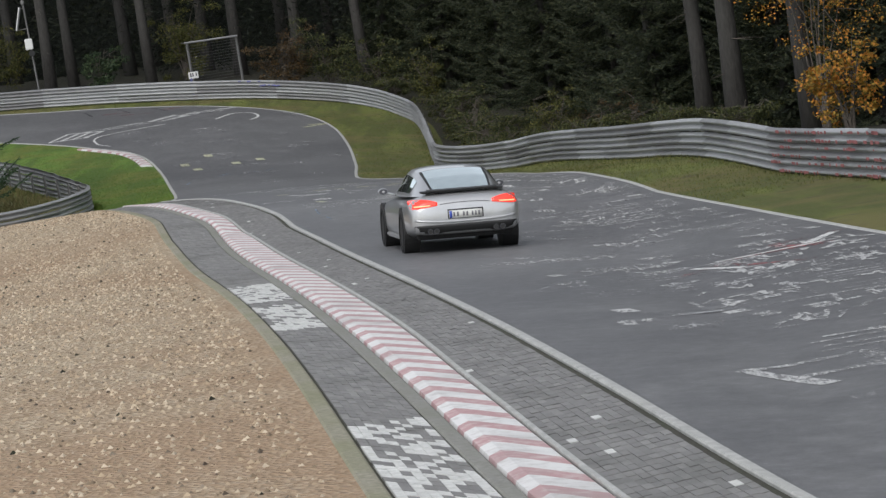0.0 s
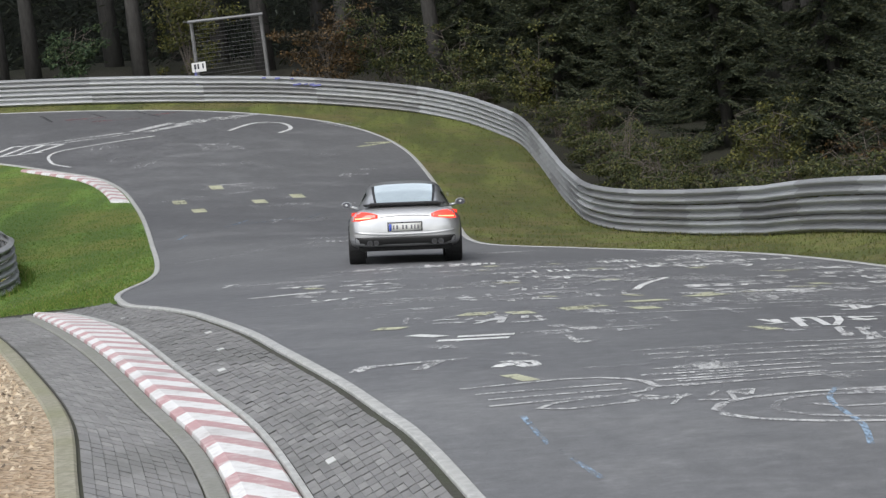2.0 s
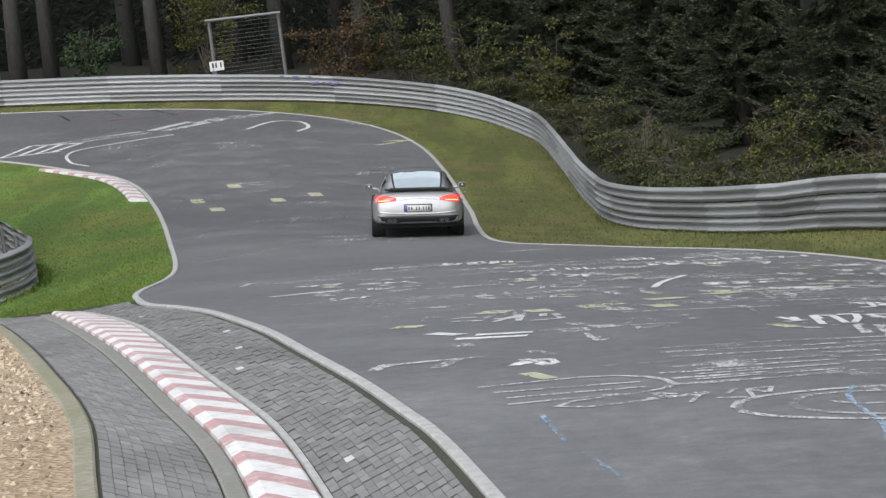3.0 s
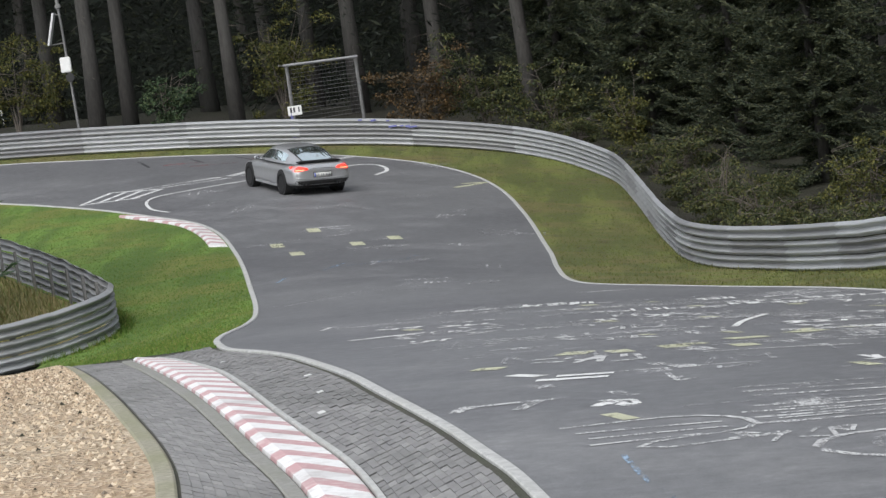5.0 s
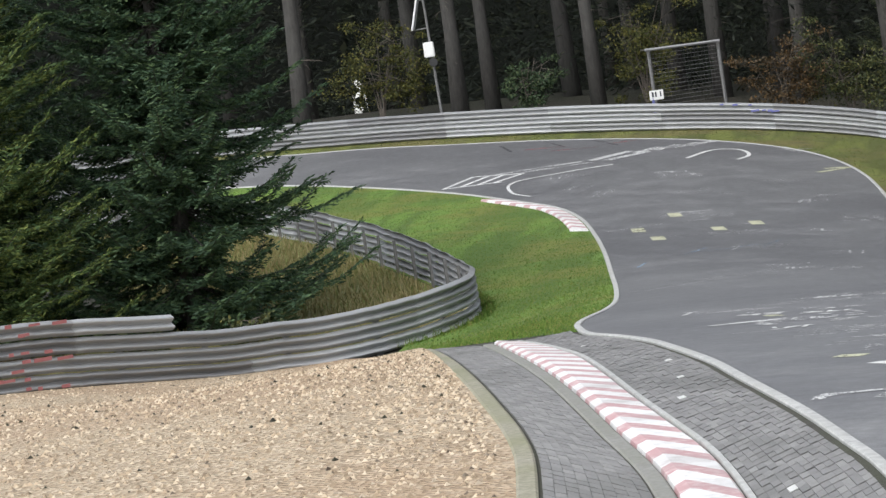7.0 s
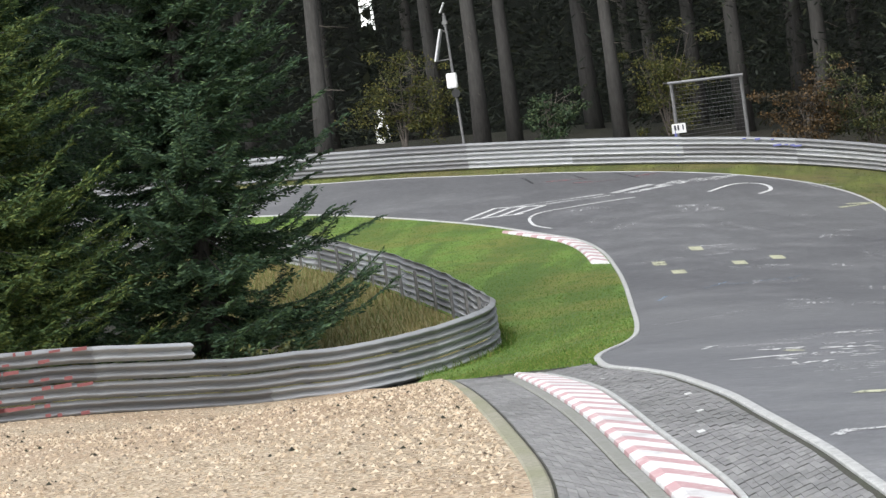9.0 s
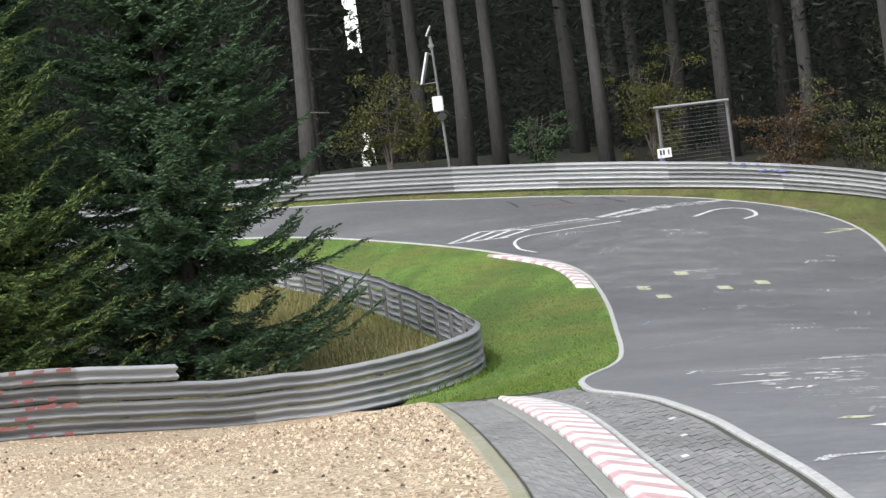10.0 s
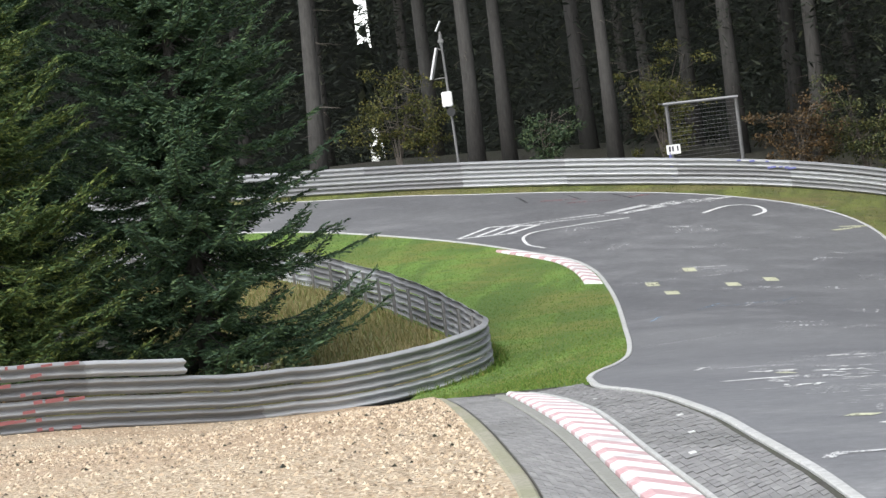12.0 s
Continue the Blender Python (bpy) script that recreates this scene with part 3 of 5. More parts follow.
def spruce(x, y, height, radius, mat, label, seed, first=0.3, whorls=46, needle=0.13):
    """A spruce with whorls of drooping limbs, each fringed with needle sprays."""
    rng = random.Random(seed)
    root = tagged(empty("spruce", pose(x, y, float(land(x, y)) - 0.05)), label, "tree", group="trees")
    v, f = tube([(0, 0, 0), (0.03, 0, height * 0.5), (0, 0, height)], [0.2, 0.12, 0.02])
    mesh_object("trunk", v, f, M_BARK, root, smooth=True)
    limbs, needles = Soup(), Soup()
    for w in range(whorls):
        u = w / whorls
        z = first + (height - first) * u
        reach = radius * (1 - u) ** 0.8 * (0.75 + 0.25 * min(1, w / 3))
        for b in range(rng.randint(7, 9)):
            az = rng.uniform(0, 2 * math.pi)
            ln = reach * rng.uniform(0.6, 1.12)
            out = Vector((math.cos(az), math.sin(az), 0))
            droop, lift = rng.uniform(0.1, 0.34), rng.uniform(0.1, 0.32)
            pts = []
            for s in range(6):
                q = s / 5
                pts.append(Vector((0, 0, z)) + out * ln * q + Vector((0, 0, ln * (-droop * math.sin(q * 2.2) + lift * q * q))))
            tv, tf = tube(pts, [0.03 * (1 - 0.16 * s) for s in range(6)], 4)
            limbs.add(tv, tf)
            count = int(10 + ln * 24)
            for k in range(count):
                q = 0.12 + 0.88 * (k + rng.random()) / count
                i = min(4, int(q * 5))
                p = pts[i].lerp(pts[i + 1], q * 5 - i)
                d = (pts[i + 1] - pts[i]).normalized()
                sgn = 1 if k % 2 else -1
                lat = d.cross(Vector((0, 0, 1))).normalized() * sgn
                tl = (0.22 + 0.5 * (1 - q)) * min(1.0, ln / 1.6 + 0.25) * rng.uniform(0.7, 1.2)
                tw = (lat * 0.75 + d * 0.75 + Vector((0, 0, rng.uniform(-0.42, 0.08)))).normalized()
                steps = max(2, int(tl / 0.1))
                for s in range(steps):
                    c = p + tw * tl * s / steps + Vector((0, 0, -0.05 * tl * (s / steps) ** 2))
                    for sg in (1, -1):
                        nd = (tw * 0.8 + sg * d * rng.uniform(0.35, 0.9) + Vector((0, 0, rng.uniform(-0.25, 0.35)))).normalized()
                        needles.leaf(c, nd, nd.cross(rand_dir(rng)).normalized(), needle * rng.uniform(0.9, 1.5), 0.021)
    tagged(limbs.to("limb_wood", M_BARK, root), kind="stuff")
    needles.to("crown", mat, root)
    return root


def shrub(name, x, y, base, size, mat, label, seed, leaves=2600, leaf=0.12, lift=0.25, stems=7, category="shrub"):
    """A bush or small broadleaf tree: forked stems and a loose crown of leaves in clumps."""
    rng = random.Random(seed)
    root = tagged(empty(name, pose(x, y, base)), label, category, group="undergrowth")
    sx, sy, sz = size
    wood, crown = Soup(), Soup()
    clumps = []
    for s in range(stems):
        az, lean = rng.uniform(0, 6.28), rng.uniform(0.2, 0.9)
        tip = Vector((math.cos(az) * sx * lean * 0.8, math.sin(az) * sy * lean * 0.8, sz * rng.uniform(0.6, 0.98)))
        mid = Vector((tip.x * 0.35 + rng.uniform(-0.1, 0.1), tip.y * 0.35, tip.z * 0.5))
        v, f = tube([(rng.uniform(-0.12, 0.12), rng.uniform(-0.12, 0.12), 0), mid, tip], [0.028 + sz * 0.006, 0.02, 0.006], 5)
        wood.add(v, f)
        for k in range(8):
            q = rng.uniform(lift, 1.0)
            p = mid.lerp(tip, (q - 0.5) * 2) if q > 0.5 else Vector((0, 0, 0)).lerp(mid, q * 2)
            c = p + Vector((rng.uniform(-1, 1) * sx * 0.6, rng.uniform(-1, 1) * sy * 0.6, rng.uniform(-0.18, 0.16) * sz))
            clumps.append((c, rng.uniform(0.08, 0.26) * (sx + sz) * 0.5))
            v, f = tube([p, p.lerp(c, 0.6) + Vector((0, 0, 0.03)), c], [0.013, 0.009, 0.003], 4)
            wood.add(v, f)
    for i in range(leaves):
        c, r = clumps[rng.randrange(len(clumps))]
        d = rand_dir(rng)
        p = c + Vector((d.x, d.y, d.z * 0.55)) * r * rng.random() ** 0.5
        if p.z < 0.03:
            continue
        a = rand_dir(rng)
        crown.leaf(p, a, a.cross(rand_dir(rng)).normalized(), leaf * rng.uniform(0.6, 1.4), leaf * 0.33)
    tagged(wood.to("stem_wood", M_TWIG, root), kind="stuff")
    crown.to("crown", mat, root)
    return root


def pine(name, seed, height, r0, bare, spread):
    """A tall forest conifer: straight trunk with dead snags below and a dark crown high up."""
    rng = random.Random(seed)
    root = tagged(empty(name), "tall straight conifer with bare grey-brown trunk", "tree", group="forest trees")
    bend = rng.uniform(-0.25, 0.25)
    path = [(bend * math.sin(k * 0.9) * 0.5, bend * 0.4 * math.cos(k), height * k / 7) for k in range(8)]
    path[0] = (path[0][0], path[0][1], -0.3)
    v, f = tube(path, [r0 * 1.25] + [r0 * (1 - 0.11 * k) for k in range(1, 8)], 12)
    mesh_object("trunk", v, f, M_BARK, root, smooth=True)
    snags, crown = Soup(), Soup()
    for k in range(16):
        z, az = rng.uniform(2.0, bare + 2), rng.uniform(0, 6.28)
        ln = rng.uniform(0.3, 1.5)
        v, f = tube([(0, 0, z), (math.cos(az) * ln * 0.5, math.sin(az) * ln * 0.5, z - 0.05), (math.cos(az) * ln, math.sin(az) * ln, z - 0.1 - 0.25 * ln * rng.random())], [0.022, 0.014, 0.004], 4)
        snags.add(v, f)
    for k in range(1500):
        u = rng.random()
        z = bare + (height - bare) * u
        az, r = rng.uniform(0, 6.28), spread * (1 - u * 0.85) * rng.random() ** 0.5
        a = Vector((math.cos(az), math.sin(az), rng.uniform(-0.6, 0.1))).normalized()
        crown.leaf((math.cos(az) * r, math.sin(az) * r, z - 0.2 * r), a, a.cross(rand_dir(rng)).normalized(), rng.uniform(0.5, 1.0), rng.uniform(0.09, 0.2))
    tagged(snags.to("dead_wood", M_TWIG, root), kind="stuff")
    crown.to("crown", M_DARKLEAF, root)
    return root


# the two spruces behind the inner barrier
dark_spruce = spruce(-15.7, 66.6, 17, 4.3, M_NEEDLE, "dense dark green spruce with limbs down to the ground", 5, whorls=58)
spruce(-19.9, 63.2, 16, 4.2, M_NEEDLE_Y, "yellow-green spruce beside a darker one, with light put into its needle colour", 9, whorls=58)
copy_thing(dark_spruce, pose(-21.5, 71.5, float(land(-21.5, 71.5)), 0, 0, 130))
copy_thing(dark_spruce, pose(-25.5, 66.5, float(land(-25.5, 66.5)), 0, 0, 220))

# tall trunks that stand clear along the far barrier
forest = random.Random(21)
kinds = [pine("pine", 31 + k, 24 + k, 0.33 - 0.03 * (k % 3), 11 + k % 3, 2.6) for k in range(5)]
STANDING = [(-21.86, 115.2), (-16.0, 115.6), (-10.9, 117.0), (-6.5, 122.4), (-8.5, 127), (-3.4, 122.9), (0.2, 120.5), (-15.2, 119.5), (-12.6, 124.5), (-18.9, 125),
            (12.6, 49.5), (12.6, 62), (14.0, 43), (15.8, 33), (16.5, 25)]
WOODS = [(9.0, 98), (7.2, 108), (11.5, 90), (13.5, 82), (12.0, 74), (15.5, 75), (16, 66), (18.5, 60), (17.5, 52), (4.5, 116), (9.5, 115), (15, 100), (1.5, 124), (19, 45), (20, 86), (6, 128)]
for i, (px, py) in enumerate(STANDING):
    k = kinds[i % 5]
    m = pose(px, py, float(land(px, py)) - 0.1, 0, forest.uniform(-1.5, 0.5), forest.uniform(0, 360))
    if i < 5:
        k.matrix_world = m
    else:
        copy_thing(k, m)


def outside(x, y, gap):
    """True where a point lies beyond the outer barrier by at least gap."""
    i = ((rail_out - (x, y)) ** 2).sum(1).argmin()
    t = rail_out[min(i + 1, len(rail_out) - 1)] - rail_out[max(i - 1, 0)]
    d = np.array((x, y)) - rail_out[i]
    return (d[0] * t[1] - d[1] * t[0]) / np.hypot(*t) > gap


placed = list(STANDING)
wood_spruce = spruce(WOODS[0][0], WOODS[0][1], 18, 3.4, M_NEEDLE_DARK, "dark spruce at the edge of the wood, shade put into its needle colour", 44, whorls=40)
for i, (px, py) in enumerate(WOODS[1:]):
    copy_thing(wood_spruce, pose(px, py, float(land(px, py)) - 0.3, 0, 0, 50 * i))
tries = 0
while len(placed) < 105 and tries < 6000:
    tries += 1
    px, py = forest.uniform(-55, 45), forest.uniform(0, 165)
    if px < -26 and py < 118 or not outside(px, py, 15.0 if px < -1 else 12.0) or min((px - a) ** 2 + (py - b) ** 2 for a, b in placed) < 9:
        continue
    if -0.185 < px / (py + 1) < -0.165 and py > 118 or px < -1 and forest.random() < 0.5:
        continue
    placed.append((px, py))
    copy_thing(kinds[forest.randrange(5)], pose(px, py, float(land(px, py)) - 0.1, forest.uniform(-1, 1), forest.uniform(-1, 1), forest.uniform(0, 360)))


def far_woods():
    """The deep wood behind: dark boughs hanging among the trunks, uncounted, under an added layer that blocks skylight.
    """
    rng = random.Random(77)
    s = Soup()
    n = 0
    while n < 34000:
        px, py = rng.uniform(-60, 45), rng.uniform(5, 168)
        if not outside(px, py, 10.0) or (px < -26 and py < 122):
            continue
        thin = px < -12
        if thin and rng.random() < (0.2 if -0.185 < px / (py + 1) < -0.16 else 0.3):
            n += 1
            continue
        z = float(land(px, py)) + (rng.uniform(0.0, 13) if not thin else rng.uniform(0, 13))
        az = rng.uniform(0, 6.28)
        a = Vector((math.cos(az), math.sin(az), rng.uniform(-0.7, 0.05))).normalized()
        for k in range(8):
            q = Vector((px, py, z)) + Vector((rng.uniform(-0.7, 0.7), rng.uniform(-0.7, 0.7), rng.uniform(-0.35, 0.35)))
            s.leaf(q, (a + rand_dir(rng) * 0.5).normalized(), rand_dir(rng), rng.uniform(0.22, 0.55), rng.uniform(0.025, 0.06))
        n += 1
    # an unseen leaf layer overhead, added to block skylight and keep the wood dark
    n = 0
    while n < 15000:
        px, py = rng.uniform(-60, 45), rng.uniform(5, 168)
        if not outside(px, py, 4.0):
            continue
        az = rng.uniform(0, 6.28)
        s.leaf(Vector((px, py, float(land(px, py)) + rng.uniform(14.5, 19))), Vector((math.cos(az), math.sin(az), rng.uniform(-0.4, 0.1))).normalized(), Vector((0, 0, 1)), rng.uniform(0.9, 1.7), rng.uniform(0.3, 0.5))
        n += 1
    return tagged(s.to("far_woods", M_DARKLEAF), "conifer boughs and undergrowth deep in the wood, shade put into their colour, under an added unseen leaf layer", "woods", kind="stuff")


far_woods()


def backdrop():
    """The closed wood in the distance, with one gap through which the sky shows."""
    verts, faces = [], []
    for lo, hi in ((-75, -9.79), (-9.54, 88)):
        n = 40
        o = len(verts)
        for i in range(n + 1):
            a = radians(lo + (hi - lo) * i / n)
            r = 172 if a < 0.2 else 172 - 80 * min(1, (a - 0.2))
            h = 34 + 5 * math.sin(i * 1.7)
            verts += [(r * math.sin(a), r * math.cos(a), -3), (r * math.sin(a), r * math.cos(a), h)]
        faces += [(o + 2 * i, o + 2 * i + 2, o + 2 * i + 3, o + 2 * i + 1) for i in range(n)]
    for z0, z1 in ((-3, 5.6), (8.2, 12.6)):
        o = len(verts)
        for deg in (-9.9, -9.4):
            a = radians(deg)
            verts += [(173 * math.sin(a), 173 * math.cos(a), z0), (173 * math.sin(a), 173 * math.cos(a), z1)]
        faces.append((o, o + 2, o + 3, o + 1))
    # ragged boughs that break up the gap
    rng, boughs = random.Random(9), Soup()
    for k in range(46):
        z, d0, w = rng.uniform(5.4, 19), rng.uniform(-9.83, -9.5), rng.uniform(0.03, 0.11)
        ring = []
        for c in range(7):
            t = c / 7 * 2 * math.pi
            a, r = radians(d0 + w * math.cos(t) * rng.uniform(0.5, 1.3)), 171.5
            ring.append((r * math.sin(a), r * math.cos(a), z + 0.42 * math.sin(t) * rng.uniform(0.4, 1.4)))
        boughs.add(ring, [tuple(range(7))])
    tagged(boughs.to("distant_boughs", M_DARKLEAF), "distant boughs against a gap of sky, shade put into their colour", "woods", kind="stuff")
    return tagged(mesh_object("backdrop", verts, faces, M_BACKDROP), "backdrop sheet for the closed distant forest, its deep shade put into the colour", "backdrop", kind="structure")


backdrop()


def at(name, x, y, size, mat, label, seed, **k):
    return shrub(name, x, y, float(land(x, y)) - 0.05, size, mat, label, seed, **k)


at("maple_sapling", -19.4, 118.6, (2.6, 1.4, 3.7), M_LEAF_YELLOW, "young broadleaf tree with yellowing autumn leaves", 1, leaves=5700, leaf=0.106, lift=0.4, category="tree")
at("green_bush", -13.5, 116.3, (1.3, 1.0, 2.3), M_LEAF_GREEN, "pale green broadleaf bush behind the barrier", 2, leaves=3230, leaf=0.112)
at("olive_sapling", -9.3, 119.6, (1.9, 1.3, 4.3), M_LEAF_YELLOW, "young tree with olive and yellow leaves", 3, leaves=5700, leaf=0.106, lift=0.3, category="tree")
at("brown_bush", -3.9, 114.5, (1.8, 1.1, 2.8), M_LEAF_BROWN, "bush with brown withered autumn leaves", 4, leaves=4180, leaf=0.106)
at("brown_bush", -1.6, 115.5, (1.9, 1.3, 3.6), M_LEAF_OLIVE, "bush with olive and brown leaves", 5, leaves=4180, leaf=0.106)
at("olive_bush", 0.9, 113.5, (1.6, 1.1, 3.0), M_LEAF_OLIVE, "bush with olive leaves", 6, leaves=3420, leaf=0.106)
at("yellow_bush", 3.4, 108.5, (1.0, 0.9, 3.0), M_LEAF_YELLOW, "slender bush with yellow-green leaves", 7, leaves=2850, leaf=0.099)
at("olive_bush", 4.6, 99, (1.4, 1.4, 2.0), M_LEAF_OLIVE, "low olive bush behind the barrier", 8, leaves=2850, leaf=0.0858)
at("olive_bush", 5.2, 88, (1.5, 1.6, 2.1), M_LEAF_OLIVE, "low olive bush behind the barrier", 9, leaves=3600, leaf=0.08)
at("olive_bush", 5.6, 79, (1.3, 1.5, 2.0), M_LEAF_OLIVE, "dense bush with small yellowing leaves", 10, leaves=4200, leaf=0.07)
at("yellow_bush", 8.0, 78, (1.4, 1.4, 2.5), M_LEAF_YELLOW, "bush with bright yellow-green leaves", 11, leaves=4200, leaf=0.08)
at("olive_bush", 7.0, 71, (1.2, 1.4, 1.4), M_LEAF_OLIVE, "low bush with small leaves at the barrier", 12, leaves=3600, leaf=0.065)
at("brown_bush", 10.2, 72, (1.5, 1.5, 2.0), M_LEAF_BROWN, "bush with reddish brown leaves", 13, leaves=3000, leaf=0.07)
at("orange_tree", 14.3, 37.5, (1.4, 1.5, 2.5), M_LEAF_ORANGE, "bush with orange and yellow autumn leaves", 14, leaves=2600, leaf=0.11)
at("orange_tree", 14.2, 42, (2.0, 1.8, 6.6), M_LEAF_ORANGE, "young tree with orange and green autumn leaves", 15, leaves=3610, leaf=0.0858, lift=0.75, category="tree")
at("bare_shrub", 4.9, 86, (0.8, 0.6, 2.6), M_LEAF_BROWN, "leafless pale grey shrub behind the barrier", 20, leaves=60, leaf=0.06, stems=6)
low = at("low_bush", 4.6, 94, (1.3, 1.5, 1.5), M_LEAF_OLIVE, "low bush with small olive leaves along the barrier", 19, leaves=5200, leaf=0.065)
for k, (px, py) in enumerate(((4.9, 84), (5.0, 75.5), (6.2, 70.5), (7.4, 66.5), (8.8, 64), (9.6, 58.5), (11, 55), (3.9, 103), (6.6, 92), (6.8, 82), (8.6, 74), (1.6, 110.5), (12.2, 46))):
    copy_thing(low, pose(px, py, float(land(px, py)) - 0.05, 0, 0, 67 * k))
at("fern_clump", -13.6, 62.2, (0.8, 0.6, 0.9), M_LEAF_OLIVE, "fern and weeds under the spruces", 16, leaves=900, leaf=0.1)
at("fern_clump", -15.6, 60.6, (0.9, 0.6, 0.8), M_LEAF_OLIVE, "fern and weeds under the spruces", 17, leaves=900, leaf=0.1)
at("fern_clump", -17.8, 58.6, (0.9, 0.7, 0.8), M_LEAF_BROWN, "withered fern beside the barrier", 18, leaves=800, leaf=0.1)


# ---------------------------------------------------------------- fixtures beyond the far barrier
def weather_mast(x, y):
    """A thin mast with a leaning panel, a white box and a small aerial."""
    root = tagged(empty("signal_mast", pose(x, y, float(land(x, y)))), "thin grey mast with leaning panel frame and white box", "mast")
    part("mast_pole", rod(bmesh.new(), (0, 0, -0.1), (-0.12, 0, 5.6), 0.055, 0.045, 10), M_POST, root)
    bm = bmesh.new()
    box(bm, pose(-0.12, -0.16, 3.1), (0.38, 0.22, 0.56), 0.03)
    part("control_box", bm, M_WHITEBOX, root, "white enamel control box")
    bm = bmesh.new()
    box(bm, pose(-0.46, -0.05, 4.45, 0, 16, 0), (0.07, 0.5, 1.2), 0.012)
    part("solar_panel", bm, M_PANEL, root, "pale leaning solar panel seen edge on")
    part("panel_bracket", rod(bmesh.new(), (-0.12, 0, 4.95), (-0.32, 0, 4.95), 0.025), M_POST, root)
    part("panel_bracket", rod(bmesh.new(), (-0.1, 0, 3.9), (-0.6, 0, 3.88), 0.025), M_POST, root)
    bm = bmesh.new()
    box(bm, pose(-0.12, 0, 5.25), (0.2, 0.2, 0.16), 0.03)
    rod(bm, (-0.12, 0, 5.1), (-0.12, 0, 5.5), 0.07)
    part("sensor_head", bm, M_POST, root)
    bm = bmesh.new()
    box(bm, pose(-0.16, 0, 5.8, 0, 28, 0), (0.05, 0.22, 0.42), 0.01)
    part("small_panel", bm, M_PANEL, root)
    bm = rod(bmesh.new(), (-0.02, -0.14, 2.62), (-0.02, -0.26, 2.62), 0.13, 0.16, 12)
    part("horn", bm, M_BLACK, root)


weather_mast(-16.3, 113.1)


def debris_fence(x0, y0, x1, y1, z, h):
    """A short bay of wire mesh on two posts with a top tube that leans out."""
    root = tagged(empty("debris_fence", pose(x0, y0, z)), "short bay of wire mesh debris fence with tube frame", "fence")
    d = Vector((x1 - x0, y1 - y0, 0))
    n = Vector((d.y, -d.x, 0)).normalized()
    for p in (Vector((0, 0, 0)), d):
        part("fence_post", rod(bmesh.new(), p + Vector((0, 0, -1.2)), p + Vector((0, 0, h)), 0.07, 0.07, 8), M_POST, root)
    part("top_tube", rod(bmesh.new(), n * 0.28 + Vector((-0.15, 0, h + 0.02)), d + n * 0.28 + Vector((0.05, 0, h - 0.02)), 0.055, 0.055, 8), M_ZINC, root, "bright galvanised top tube")
    for p in (Vector((0, 0, h)), d + Vector((0, 0, h - 0.03))):
        part("outrigger", rod(bmesh.new(), p, p + n * 0.3 + Vector((-0.3, 0, 0.05)), 0.03), M_POST, root)
    k = 15
    for i in range(1, k):
        zz = h * i / k - 0.02
        part("mesh_wire", rod(bmesh.new(), Vector((0, 0, zz)), d + Vector((0, 0, zz)), 0.006, 0.006, 4), M_POST, root)
    for i in range(1, 20):
        q = d * (i / 20)
        part("mesh_wire", rod(bmesh.new(), q + Vector((0, 0, -0.6)), q + Vector((0, 0, h)), 0.004, 0.004, 4), M_RIM, root)


debris_fence(-8.45, 112.6, -5.95, 113.0, float(land(-7.3, 112.8)) + 0.55, 2.15)


def marshal_sign(x, y, z):
    root = tagged(empty("marshal_sign", pose(x, y, z)), "small white marshal post board on a blue-painted stake", "sign")
    bm = bmesh.new()
    box(bm, pose(0, 0, 0.17), (0.5, 0.03, 0.34), 0.01)
    part("board", bm, M_WHITEBOX, root)
    for k, w in ((-0.13, 0.07), (-0.02, 0.06), (0.15, 0.05)):
        bm = bmesh.new()
        box(bm, pose(k, -0.022, 0.2), (w, 0.008, 0.18))
        part("lettering", bm, M_DARKTEXT, root)
    part("stake", rod(bmesh.new(), (-0.14, 0.03, -0.9), (-0.14, 0.03, 0.1), 0.05), M_SPRAYBLUE, root)


marshal_sign(-8.2, 110.2, float(land(-8.2, 110.2)) + 1.02)


def sprayed(line, face, i0, rows, mat, seed, n, width, pitch, base, label):
    """Sprayed marks that lie on the beams of a barrier, a hair in front of the steel."""
    rng = random.Random(seed)
    s = Soup()
    front = shifted(line, 0.232 * face)
    for k in range(n):
        i = i0 + rng.randrange(width)
        if i + 3 >= len(front):
            continue
        x, y = front[i]
        x2, y2 = front[i + rng.randint(1, 2)]
        g = float(land(*line[i]))
        z = base + rng.choice(rows) * pitch + rng.choice((0.065, 0.075, 0.245, 0.25))
        h = rng.uniform(0.04, 0.075)
        f = rng.uniform(0.2, 0.8)
        x2, y2 = x + (x2 - x) * f, y + (y2 - y) * f
        s.add([(x, y, g + z - h / 2), (x2, y2, g + z - h / 2), (x2, y2, g + z + h / 2), (x, y, g + z + h / 2)], [(0, 1, 2, 3)])
    return tagged(s.to("sprayed_mark", mat), label, "graffiti", kind="stuff")


def index_near(line, x, y):
    return int(((line - (x, y)) ** 2).sum(1).argmin())


sprayed(rail_out, -1, index_near(rail_out, 11.5, 11), (0, 1, 2), M_SPRAYRED, 4, 130, 36, 0.325, 0.02, "faded red spray paint marks on the barrier")
sprayed(rail_in, 1, index_near(rail_in, -18.5, 52.7), (0, 1, 2, 3), M_SPRAYRED, 5, 60, 16, 0.33, 0.0, "faded red spray paint marks on the barrier")
sprayed(rail_out, -1, index_near(rail_out, -3.2, 108.7), (2, 2), M_SPRAYBLUE, 6, 8, 12, 0.325, 0.02, "faded blue spray paint marks on the barrier")


